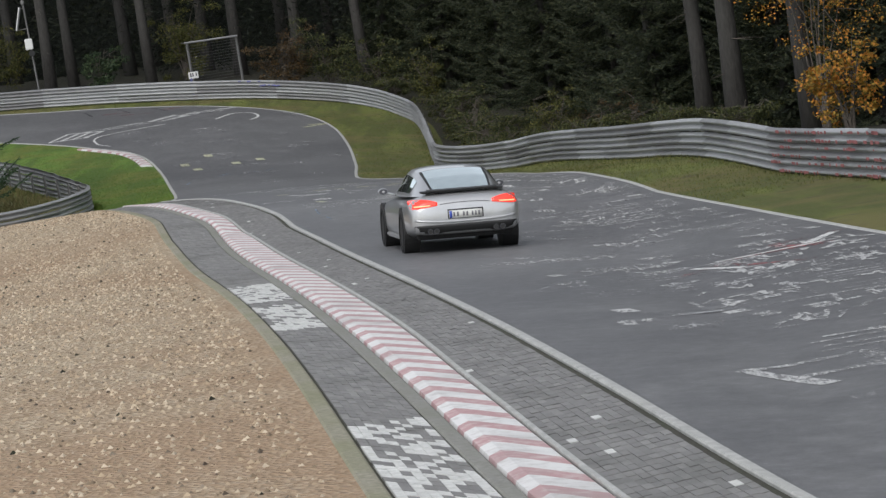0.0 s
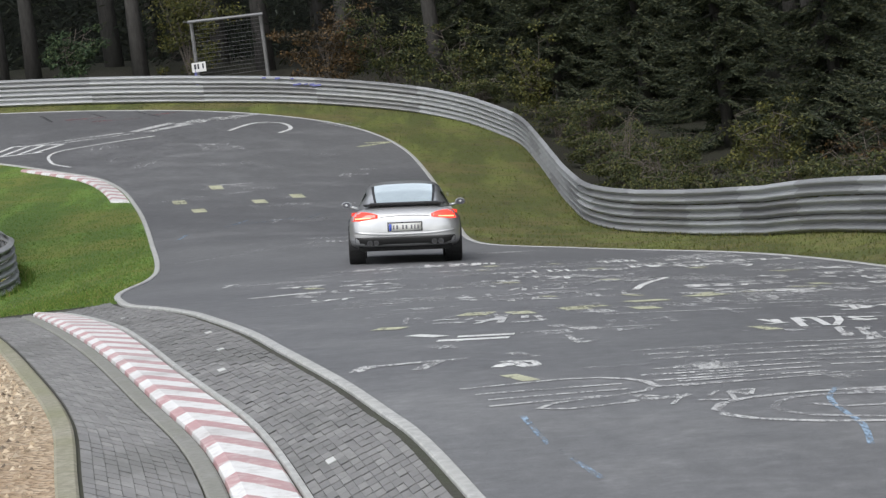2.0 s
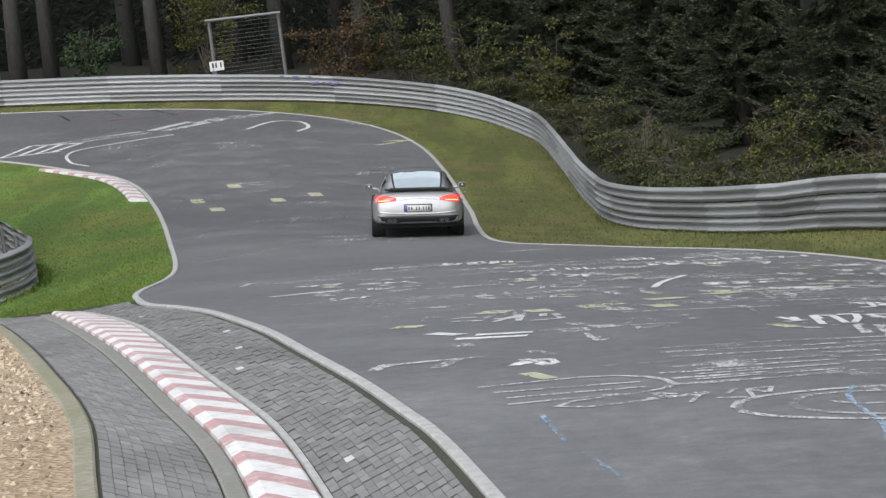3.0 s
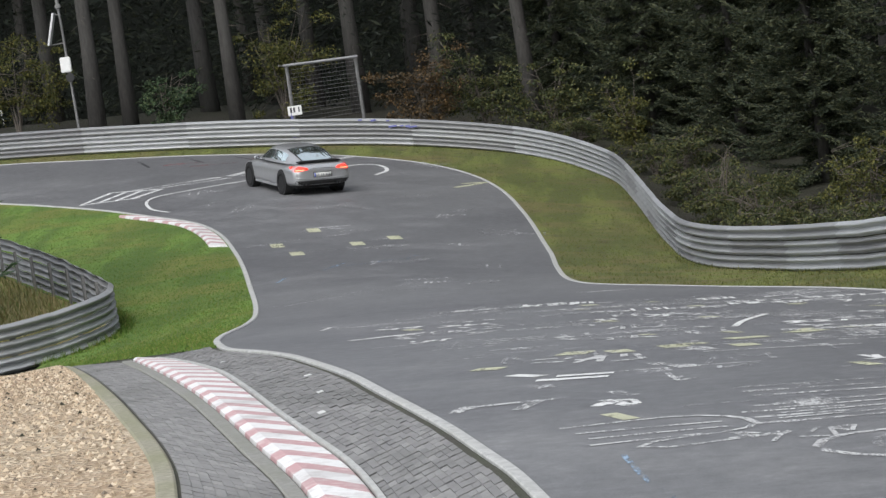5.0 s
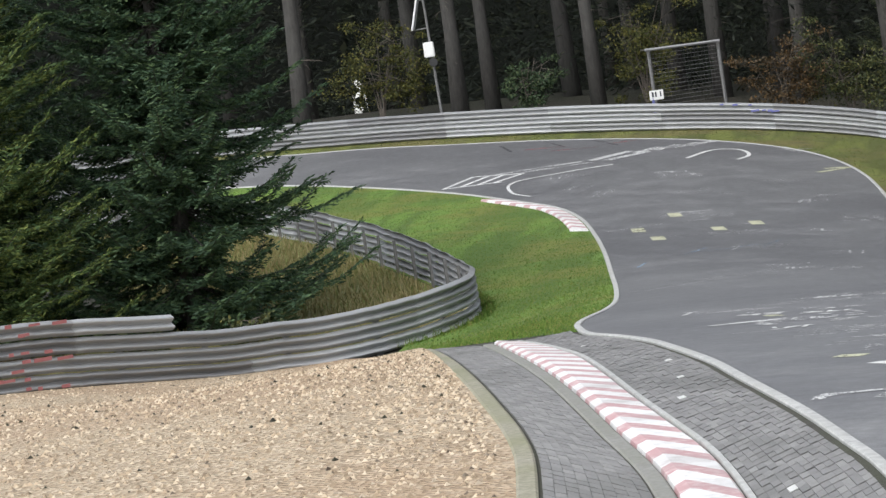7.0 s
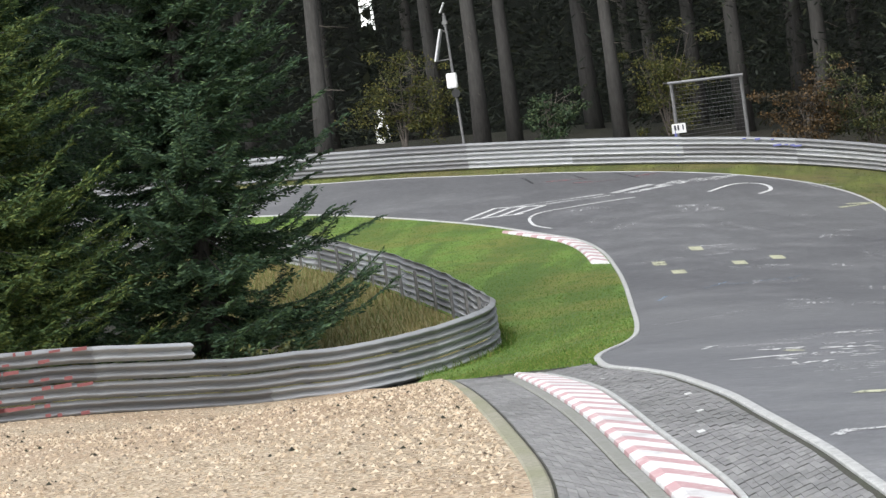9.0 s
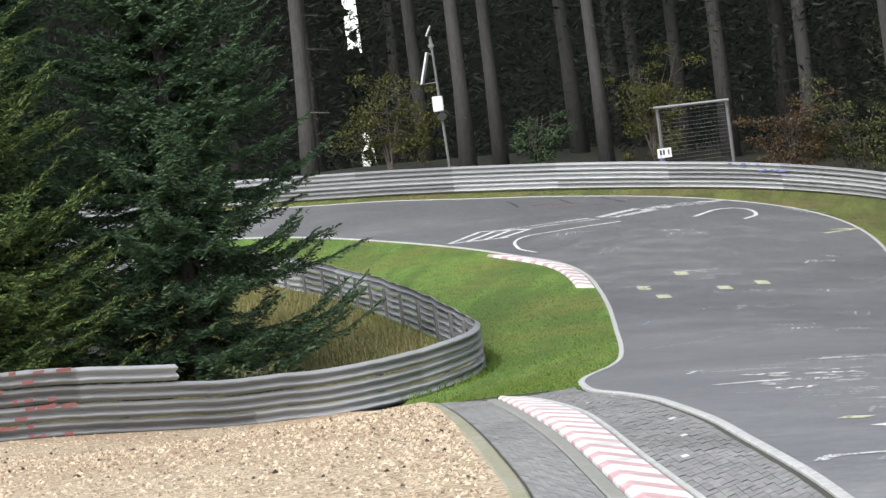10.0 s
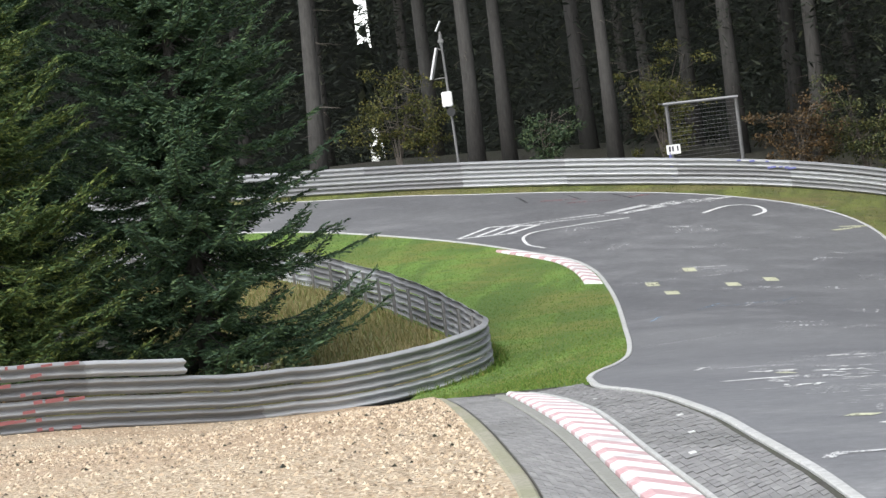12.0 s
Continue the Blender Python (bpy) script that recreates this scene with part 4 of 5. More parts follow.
# ---------------------------------------------------------------- paint on the track
def marking(lines, width, mat, label="worn white paint marking on the asphalt", lift=0.036, bars=0):
    """Painted strokes that follow the road surface."""
    s = Soup()
    full = width
    for pts in lines:
        width = full
        if bars and abs(pts[-1][0] - pts[0][0]) > 0.4 * abs(pts[-1][1] - pts[0][1]):
            width = full * bars
        p = smooth_line(pts, 0.3) if len(pts) > 2 else resampled(np.array(pts, float), max(2, int(np.hypot(pts[1][0] - pts[0][0], pts[1][1] - pts[0][1]) / 0.4) + 1))
        a, b = shifted(p, -width / 2), shifted(p, width / 2)
        v = []
        for q, r in zip(a, b):
            v += [(q[0], q[1], float(land(*q)) + lift), (r[0], r[1], float(land(*r)) + lift)]
        s.add(v, [(2 * i, 2 * i + 1, 2 * i + 3, 2 * i + 2) for i in range(len(p) - 1)])
    return tagged(s.to("road_marking", mat), label, "road marking", group="track graffiti")


marking([[(-2.76, 40.85), (-1.85, 41.55)]], 0.22, M_WHITE_FRESH, "single white painted dash on the asphalt")
marking([[(2.09, 37.52), (2.3, 39.16), (2.74, 41.41)]], 0.09, M_WHITE_FRESH)
marking([[(0.48, 57.35), (1.66, 58.52)]], 0.3, M_WHITE)
for a, b in (((-0.94, 32.17), (-0.64, 32.07)), ((0.06, 33.4), (0.19, 33.9)), ((1.13, 33.9), (1.54, 34.11)), ((1.83, 34.6), (2.27, 34.8)), ((2.59, 35.3), (2.95, 35.7)), ((3.34, 36.0), (3.48, 36.3)), ((4.01, 37.0), (4.14, 37.3))):
    marking([[a, b]], 0.34, M_YELLOW, "short yellow painted dash on the asphalt")
marking([[(-0.55, 31.0), (-0.25, 30.6)], [(-0.1, 30.45), (0.46, 30.39)], [(-0.3, 30.1), (0.4, 30.0)]], 0.2, M_WHITE_FRESH)
marking([[(-1.03, 27.72), (-0.81, 27.91), (-0.04, 28.06)], [(-0.47, 27.34), (-0.3, 27.97)], [(-1.03, 27.5), (-0.92, 28.0)]], 0.13, M_WHITE)
marking([[(-0.12, 25.63), (1.06, 25.81), (1.42, 24.86), (0.48, 24.07), (1.55, 24.26)], [(0.0, 25.2), (1.2, 25.3)], [(0.1, 24.8), (1.25, 24.95)], [(0.1, 24.4), (1.0, 24.6)]], 0.07, M_WHITE)
marking([[(1.72, 26.36), (2.94, 26.54)], [(1.7, 26.0), (2.92, 26.2)], [(1.68, 25.6), (2.9, 25.85)], [(1.66, 25.25), (2.9, 25.5)], [(1.65, 24.94), (2.87, 25.24)]], 0.08, M_WHITE)
marking([[(3.1, 22.4), (2.5, 22.55), (1.91, 23.0), (1.82, 23.59), (2.15, 24.02), (3.09, 24.25), (3.8, 24.1)]], 0.09, M_WHITE, "large looping white painted letter on the asphalt")
marking([[(3.3, 22.6), (2.87, 22.67), (2.37, 22.98), (2.24, 23.49), (2.53, 23.95), (3.3, 23.88)], [(2.5, 23.5), (2.9, 23.2), (3.3, 23.5)]], 0.08, M_WHITE_WORN, "large looping white painted letter on the asphalt")
marking([[(0.34, 23.73), (0.42, 22.8), (0.49, 22.19), (0.66, 21.3), (0.77, 20.69)], [(2.91, 24.64), (2.72, 23.9), (2.69, 23.33), (2.75, 22.3), (2.68, 21.4)]], 0.05, M_BLUE, "thin pale blue chalk line on the asphalt")
marking([[(-11.07, 92.6), (-11.76, 93.9), (-12.02, 96.74), (-10.79, 98.32), (-9.13, 99.96)]], 0.1, M_WHITE_FRESH, "curved white painted line on the far bend")
marking([[(-6.83, 100.88), (-6.02, 103.09), (-5.28, 103.1), (-4.85, 101.46), (-5.17, 100.15)]], 0.13, M_WHITE_FRESH, "curved white painted line on the far bend")
marking([[(-9.97, 101.29), (-8.84, 103.46)], [(-9.5, 101.1), (-8.2, 103.1)], [(-8.6, 102.9), (-7.9, 104.4)], [(-8.0, 103.4), (-7.3, 104.9)], [(-7.4, 103.9), (-6.7, 105.3)], [(-6.9, 104.3), (-6.13, 105.77)]], 0.32, M_WHITE, "bold white painted letters on the far bend")
marking([[(-14.26, 96.62), (-12.44, 97.17)], [(-13.59, 99.2), (-11.91, 98.96)], [(-14.26, 96.62), (-13.59, 99.2)], [(-13.7, 96.9), (-13.1, 99.0)], [(-13.2, 96.9), (-12.6, 99.0)], [(-12.7, 97.1), (-12.0, 98.9)]], 0.14, M_WHITE_FRESH, "outlined white painted letters on the far bend")
marking([[(-12.9, 99.2), (-10.2, 101.2)], [(-12.4, 99.0), (-9.9, 100.8)]], 0.2, M_WHITE)
marking([[(-7.83, 81.28), (-6.37, 82.72)], [(-6.43, 78.23), (-6.25, 78.8), (-5.26, 78.91)], [(-6.47, 85.46), (-5.34, 86.03)], [(-6.14, 82.65), (-5.22, 83.57)], [(-4.78, 80.64), (-3.82, 82.22)], [(-6.4, 84.7), (-5.5, 85.2)]], 0.1, M_WHITE_WORN)
for a, b in (((-7.14, 80.7), (-6.89, 81.9)), ((-6.43, 78.0), (-6.2, 79.2)), ((-4.98, 80.0), (-4.79, 81.4)), ((-6.4, 84.6), (-6.2, 86.2)), ((-4.1, 81.4), (-3.85, 83.0))):
    marking([[((a[0] + b[0]) / 2 - 0.17, a[1] + 0.4), ((a[0] + b[0]) / 2 + 0.17, a[1] + 0.45)]], 1.1, M_YELLOW, "pale yellow painted block on the asphalt")
marking([[(-5.28, 73.44), (-4.44, 73.87), (-3.94, 74.6), (-3.23, 75.36)], [(-5.3, 72.8), (-4.9, 74.6)], [(-3.5, 74.2), (-3.2, 76.0)], [(-6.2, 70.0), (-6.1, 71.4)]], 0.07, M_BLUE, "thin bluish white letters on the asphalt")
marking([[(-6.02, 61.47), (-4.4, 63.3), (-2.81, 65.37)], [(-5.9, 60.9), (-4.2, 62.6), (-2.6, 64.6)]], 0.07, M_WHITE_WORN)
marking([[(-2.59, 96.28), (-1.6, 97.87)], [(-2.4, 97.4), (-1.5, 98.0)]], 0.2, M_YELLOW, "yellow painted mark at the track edge")
marking([[(-9.6, 105.9), (-8.8, 106.6)], [(-11.6, 104.7), (-10.0, 105.1)], [(-12.6, 105.5), (-11.2, 105.8)]], 0.3, M_RED, "faded red paint marks on the far bend")
marking([[(-4.3, 104.3), (-3.0, 101.6)], [(-3.9, 104.1), (-2.6, 101.2)], [(-4.4, 103.0), (-2.8, 103.2)], [(-4.1, 102.2), (-2.6, 102.3)]], 0.1, M_WHITE_WORN)
marking([[(8.5, -2.5), (6.9, -3.4), (7.1, -4.6), (7.9, -5.4)], [(6.2, -4.9), (6.9, -3.6)], [(8.9, -0.4), (7.8, -1.6), (8.3, -2.9)]], 0.22, M_RED, "red and white painted letters on the asphalt")
marking([[(8.4, -2.3), (6.8, -3.2)], [(6.4, -3.8), (7.0, -5.0)], [(8.8, -0.6), (8.2, -2.2)]], 0.16, M_WHITE_FRESH)


M_SKID = paint((0.04, 0.04, 0.042), 0.7)
marking([[(-13.6, 107.2), (-13.0, 105.2)], [(-12.0, 107.4), (-11.2, 105.6)], [(-10.4, 107.2), (-9.4, 105.4)]], 0.12, M_SKID, "dark tyre scuffs at the outer edge of the bend")


def lettering(x, y, n, wide, tall, stroke, mat, rng, label):
    """A row of half worn-off painted letters, no longer legible."""
    lines = []
    for k in range(n):
        cx = x + k * wide * 1.25
        j = lambda s: rng.uniform(-s, s)
        corners = [(cx + wide * a + j(0.04), y + tall * b + 0.06 * (cx - x) + j(0.12)) for a, b in ((0, 0), (0, 1), (0.9, 1), (0.9, 0), (0.45, 0.5), (0, 0.5), (0.9, 0.5), (0.45, 1))]
        for a, b in rng.sample([(0, 1), (1, 2), (2, 3), (0, 3), (5, 6), (4, 2), (0, 4), (7, 4), (1, 4)], rng.randint(2, 4)):
            lines.append([corners[a], corners[b]])
    marking(lines, stroke, mat, label, bars=1.7)


def scribbles():
    """Rows of old fan lettering, most of it worn to fragments."""
    rng = random.Random(12)
    what = "row of worn white painted letters on the asphalt"
    for k in range(150):
        y0 = 26 + 26 * rng.random()
        lo, hi = float(np.interp(y0, left[:320, 1], left[:320, 0])) + 1.2, float(np.interp(y0, right[:330, 1], right[:330, 0])) - 0.4
        n, wide = rng.randint(1, 4), rng.uniform(0.12, 0.34)
        x0 = lo + (hi - lo) * rng.random() ** 0.75
        x0 = min(x0, hi - n * wide * 1.25)
        lettering(x0, y0, n, wide, rng.uniform(0.35, 1.1), rng.uniform(0.05, 0.09), rng.choice((M_WHITE, M_WHITE, M_WHITE_WORN, M_WHITE_FRESH)), rng, what)
    for k in range(90):
        y0 = -16 + 40 * rng.random()
        lo, hi = float(np.interp(y0, left[:320, 1], left[:320, 0])) + 1.0, float(np.interp(y0, right[:330, 1], right[:330, 0])) - 0.4
        n, wide = rng.randint(2, 5), rng.uniform(0.14, 0.36)
        x0 = min(lo + (hi - lo) * rng.random() ** 0.8, hi - n * wide * 1.25)
        lettering(x0, y0, n, wide, rng.uniform(0.3, 1.0), rng.uniform(0.04, 0.08), rng.choice((M_WHITE_WORN, M_WHITE, M_WHITE)), rng, what)
    for k in range(24):
        y0 = rng.uniform(62, 98)
        lo, hi = float(np.interp(y0, left[:440, 1], left[:440, 0])) + 1.2, float(np.interp(y0, right[:430, 1], right[:430, 0])) - 1.6
        lettering(rng.uniform(lo, hi), y0, rng.randint(2, 4), rng.uniform(0.2, 0.4), rng.uniform(0.5, 1.4), rng.uniform(0.05, 0.08), M_WHITE_WORN, rng, what)


scribbles()


def dashes():
    """Loose remnants of lettering: short worn blocks and long thin streaks across the track."""
    rng = random.Random(41)
    for k in range(300):
        near = k % 3 == 0
        y0 = rng.uniform(-22, 22) if near else 24 + 28 * rng.random() ** 1.2
        lo, hi = float(np.interp(y0, left[:320, 1], left[:320, 0])) + 0.9, float(np.interp(y0, right[:330, 1], right[:330, 0])) - 0.3
        x0 = lo + (hi - lo) * rng.random() ** 0.7
        if k % 2:
            w, tall = rng.uniform(0.12, 0.3), rng.uniform(0.25, 0.7)
            marking([[(x0, y0), (min(x0 + w, hi), y0 + 0.05)]], tall, rng.choice((M_WHITE, M_WHITE_WORN, M_WHITE_WORN, M_WHITE, M_YELLOW if not near else M_WHITE)), "short worn painted block on the asphalt", 0.035)
        else:
            n, w = rng.randint(1, 4), rng.uniform(0.5, 1.7)
            rows = [[(x0 + rng.uniform(-0.1, 0.1), y0 + 0.42 * i), (min(x0 + w, hi), y0 + 0.42 * i + 0.08 * w + rng.uniform(-0.1, 0.1))] for i in range(n)]
            marking(rows, rng.uniform(0.04, 0.11), rng.choice((M_WHITE, M_WHITE_WORN, M_WHITE_WORN)), "worn streaks of white paint on the asphalt", 0.035)


dashes()
marking([[(5.7, -17.6), (6.9, -17.2)], [(6.0, -18.5), (6.7, -18.3)], [(5.7, -17.6), (6.3, -19.2)], [(6.9, -17.2), (6.9, -18.2)]], 0.2, M_WHITE, "large outlined white letter on the asphalt")


# ---------------------------------------------------------------- the car
def loft(stations, section, name, mat, parent, label="", smooth=True):
    bm = bmesh.new()
    rings = [[bm.verts.new(p) for p in section(*s)] for s in stations]
    n = len(rings[0])
    for a, b in zip(rings, rings[1:]):
        for i in range(n):
            bm.faces.new((a[i], a[(i + 1) % n], b[(i + 1) % n], b[i]))
    bm.faces.new(rings[0][::-1])
    bm.faces.new(rings[-1])
    return bm


def build_car():
    car = tagged(empty("car"), "silver four-door sports saloon with raised black rear spoiler", "car")
    # lower body: y along the car, half width, underside, upper edge
    st = [(-1.06, 0.58, 0.46, 0.66), (-1.045, 0.76, 0.40, 0.78), (-1.0, 0.86, 0.33, 0.89), (-0.9, 0.915, 0.31, 0.965), (-0.78, 0.935, 0.29, 0.99), (-0.55, 0.955, 0.27, 0.985), (-0.2, 0.968, 0.23, 0.965), (0.3, 0.968, 0.2, 0.945),
          (0.9, 0.95, 0.19, 0.935), (1.6, 0.94, 0.19, 0.93), (2.2, 0.945, 0.19, 0.92), (2.7, 0.958, 0.2, 0.895), (3.1, 0.955, 0.2, 0.86), (3.45, 0.92, 0.2, 0.8), (3.72, 0.84, 0.22, 0.73), (3.88, 0.68, 0.26, 0.66), (3.94, 0.45, 0.32, 0.58)]

    def ring(y, w, zb, zt):
        out, zc = [], (zb + zt) / 2 + 0.02
        for k in range(36):
            a = 2 * math.pi * k / 36
            c, s = math.cos(a), math.sin(a)
            ex = 0.36 if s > 0 else 0.26
            x = w * math.copysign(abs(c) ** ex, c)
            z = zc + ((zt - zc) if s > 0 else (zc - zb)) * math.copysign(abs(s) ** (0.62 if s > 0 else 0.4), s)
            if s > 0:
                x *= 1 - 0.10 * s ** 2
            out.append((x, y, z))
        return out

    bm = loft(st, ring, "body", M_SILVER, car)
    bmesh.ops.recalc_face_normals(bm, faces=bm.faces)
    from mathutils.bvhtree import BVHTree
    tree = BVHTree.FromBMesh(bm)
    body = part("body", bm, M_SILVER, car, "silver metallic body shell", True)

    def rear_y(x, z):
        hit = tree.ray_cast(Vector((x, -4, z)), Vector((0, 1, 0)))
        return hit[0].y if hit[0] else -0.6

    def patch(name, outline, mat, parent, label="", nx=12, nz=4, proud=0.012, thick=0.03):
        """A panel pressed onto the rear: outline(u) gives x, low z, high z."""
        bm = bmesh.new()
        front, backs = [], []
        for i in range(nx + 1):
            x, lo, hi = outline(i / nx)
            front.append([bm.verts.new((x, rear_y(x, lo + (hi - lo) * j / nz) - proud, lo + (hi - lo) * j / nz)) for j in range(nz + 1)])
            backs.append([bm.verts.new((x, v.co.y + thick, v.co.z)) for v in front[-1]])
        for i in range(nx):
            for j in range(nz):
                bm.faces.new((front[i][j], front[i + 1][j], front[i + 1][j + 1], front[i][j + 1]))
            bm.faces.new((front[i][0], backs[i][0], backs[i + 1][0], front[i + 1][0]))
            bm.faces.new((front[i][nz], front[i + 1][nz], backs[i + 1][nz], backs[i][nz]))
        for j in range(nz):
            bm.faces.new((front[0][j], front[0][j + 1], backs[0][j + 1], backs[0][j]))
            bm.faces.new((front[nx][j], backs[nx][j], backs[nx][j + 1], front[nx][j + 1]))
        return part(name, bm, mat, parent, label, True)

    for sg in (-1, 1):
        lamp = patch("tail_light", lambda u: (sg * (0.46 + 0.45 * u), 0.80 - 0.055 * u + 0.05 * max(0, u - 0.7), 0.815 + 0.095 * math.sin(math.pi * min(1, 0.1 + 0.62 * u)) ** 0.8), M_LAMP, car, "lit red tail light", 10, 4, 0.014)
        patch("light_bar", lambda u: (sg * (0.58 + 0.27 * u), 0.795 - 0.01 * u, 0.812 - 0.005 * u), M_LAMP_HOT, lamp, "glowing brake light bar", 8, 2, 0.02)
        for k in (0.50, 0.61):
            bm = rod(bmesh.new(), (sg * k, -1.06, 0.37), (sg * k, -0.8, 0.37), 0.048, 0.048, 14)
            part("exhaust_tip", bm, M_RIM, car)
            part("exhaust_bore", rod(bmesh.new(), (sg * k, -1.065, 0.37), (sg * k, -0.9, 0.37), 0.04, 0.04, 14), M_BLACK, car)
    patch("rear_diffuser", lambda u: (-0.86 + 1.72 * u, 0.325 + 0.03 * abs(2 * u - 1) ** 3, 0.475), M_BLACK, car, "black plastic lower bumper", 20, 4, 0.01)
    bm = bmesh.new()
    box(bm, pose(0, -0.5, 0.29), (1.6, 0.7, 0.12), 0.03)
    part("under_tray", bm, M_RUBBER, car, "black underbody tray")
    patch("bumper_crease", lambda u: (-0.86 + 1.72 * u, 0.50 + 0.05 * abs(2 * u - 1) ** 3, 0.535 + 0.05 * abs(2 * u - 1) ** 3), M_SILVER, car, "", 20, 2, 0.018, 0.03)
    # Black patch standing proud of the body; its colour stands for recess shade.
    patch("tailgate_lower", lambda u: (-0.3 + 0.6 * u, 0.56, 0.722), M_BLACK, car, "black patch round the number plate for the shade of a recess", 8, 3, 0.006)
    plate = patch("number_plate", lambda u: (-0.28 + 0.56 * u, 0.57, 0.70), M_PLATE, car, "white number plate", 4, 2, 0.022)
    patch("plate_band", lambda u: (-0.275 + 0.045 * u, 0.575, 0.695), M_PLATE_BLUE, plate, "", 2, 2, 0.027)
    for a, b in ((-0.21, 0.05), (-0.15, 0.05), (-0.05, 0.05), (0.01, 0.05), (0.1, 0.045), (0.155, 0.045), (0.21, 0.045)):
        patch("plate_bar", lambda u: (a + b * 0.6 * u, 0.6, 0.67), M_PLATE_TEXT, plate, "", 2, 2, 0.027)
    patch("tailgate_seam", lambda u: (-0.42 + 0.84 * u, 0.83 - 0.02 * (2 * u - 1) ** 2, 0.836 - 0.02 * (2 * u - 1) ** 2), M_BLACK, car, "", 10, 1, 0.008)
    bm = bmesh.new()
    box(bm, pose(0, -0.78, 1.035, 4, 0, 0), (1.2, 0.24, 0.035), 0.014)
    for sg in (-1, 1):
        box(bm, pose(sg * 0.62, -0.75, 1.02, 4, 0, sg * -8), (0.16, 0.2, 0.03), 0.012)
        box(bm, pose(sg * 0.4, -0.72, 0.995), (0.04, 0.14, 0.08), 0.01)
    part("rear_spoiler", bm, M_BLACK, car, "raised black rear spoiler")

    # cabin
    cs = np.array([(-0.82, 0.66, 0.955, 0.52, 0.985), (-0.5, 0.755, 0.95, 0.565, 1.10), (-0.1, 0.80, 0.945, 0.60, 1.235), (0.4, 0.82, 0.93, 0.625, 1.355), (0.9, 0.83, 0.925, 0.63, 1.41),
                   (1.4, 0.83, 0.92, 0.625, 1.415), (1.8, 0.82, 0.915, 0.61, 1.36), (2.2, 0.80, 0.91, 0.58, 1.20), (2.55, 0.77, 0.9, 0.54, 1.02), (2.8, 0.74, 0.88, 0.5, 0.9)])

    def cab(y, v, out=0.0):
        wb, zb, wt, zt = (float(np.interp(y, cs[:, 0], cs[:, k])) for k in (1, 2, 3, 4))
        h = zt - zb
        ze = zb + h * 0.80
        s = 1 if v > 0.5 else -1
        q = abs(v - 0.5) * 2
        if q > 0.6:
            r = (1 - q) / 0.4
            x, z = wb + (wt - wb) * r ** 1.15, zb + (ze - zb) * r
            n = Vector((1, 0, 0.35))
        else:
            r = q / 0.6
            x, z = wt * r, ze + (zt - ze) * math.sqrt(max(0, 1 - r ** 2.6)) if r < 1 else ze
            n = Vector((0.25 * r, -0.35 if y < 0.6 else 0.3 if y > 1.6 else 0, 1))
        n = Vector((n.x * s, n.y, n.z)).normalized() * out
        return (x * s + n.x, y + n.y, z + n.z)

    bm = bmesh.new()
    ys = np.linspace(-0.82, 2.8, 38)
    grid = [[bm.verts.new(cab(y, v)) for v in np.linspace(0, 1, 31)] for y in ys]
    for a, b in zip(grid, grid[1:]):
        for i in range(30):
            bm.faces.new((a[i], a[i + 1], b[i + 1], b[i]))
    part("roof", bm, M_SILVER, car, "silver roof and window pillars", True)

    def pane(name, y0, y1, v0, v1, label, trim=0.0, out=0.008):
        bm = bmesh.new()
        g = []
        for i in range(15):
            y = y0 + (y1 - y0) * i / 14
            tr = trim * (i / 14)
            g.append([bm.verts.new(cab(y, v0 + tr + (v1 - v0 - 2 * tr) * j / 12, out)) for j in range(13)])
        for a, b in zip(g, g[1:]):
            for j in range(12):
                bm.faces.new((a[j], a[j + 1], b[j + 1], b[j]))
        return part(name, bm, M_CARGLASS, car, label, True)

    frame_bm = pane("window_seal", -0.7, 0.47, 0.222, 0.778, "black rubber seal of the rear window", 0.012, 0.005)
    frame_bm.data.materials[0] = M_BLACK
    pane("rear_window", -0.66, 0.42, 0.242, 0.758, "sloping tinted rear window", 0.015, 0.009)
    pane("windscreen", 1.75, 2.68, 0.235, 0.765, "raked windscreen")
    for v0, v1 in ((0.04, 0.18), (0.82, 0.96)):
        pane("side_window", 0.1, 1.12, v0, v1, "tinted side window")
        pane("side_window", 1.18, 2.25, v0, v1, "tinted side window")
    for sg in (-1, 1):
        bm = bmesh.new()
        bmesh.ops.create_uvsphere(bm, u_segments=14, v_segments=10, radius=1, matrix=pose(sg * 1.03, 1.98, 1.0) @ Matrix.Diagonal((0.095, 0.08, 0.062, 1)))
        rod(bm, (sg * 0.8, 2.02, 0.93), (sg * 1.0, 2.0, 0.97), 0.025)
        mirror = part("wing_mirror", bm, M_SILVER, car, "silver wing mirror", True)
        bm = bmesh.new()
        bmesh.ops.create_circle(bm, cap_ends=True, segments=16, radius=1, matrix=pose(sg * 1.03, 1.905, 1.0, 90, 0, 0) @ Matrix.Diagonal((0.075, 0.05, 1, 1)))
        part("mirror_glass", bm, M_RIM, mirror)
        bm = bmesh.new()
        box(bm, pose(sg * 0.935, 1.45, 0.25), (0.06, 1.9, 0.08), 0.02)
        part("sill", bm, M_SILVER, car)
        for yy in (0.0, 2.92):
            bm = rod(bmesh.new(), (sg * 0.70, yy, 0.37), (sg * 0.972, yy, 0.37), 0.405, 0.405, 30)
            part("wheel_arch", bm, M_BLACK, car, "dark wheel housing")
    wheels = []
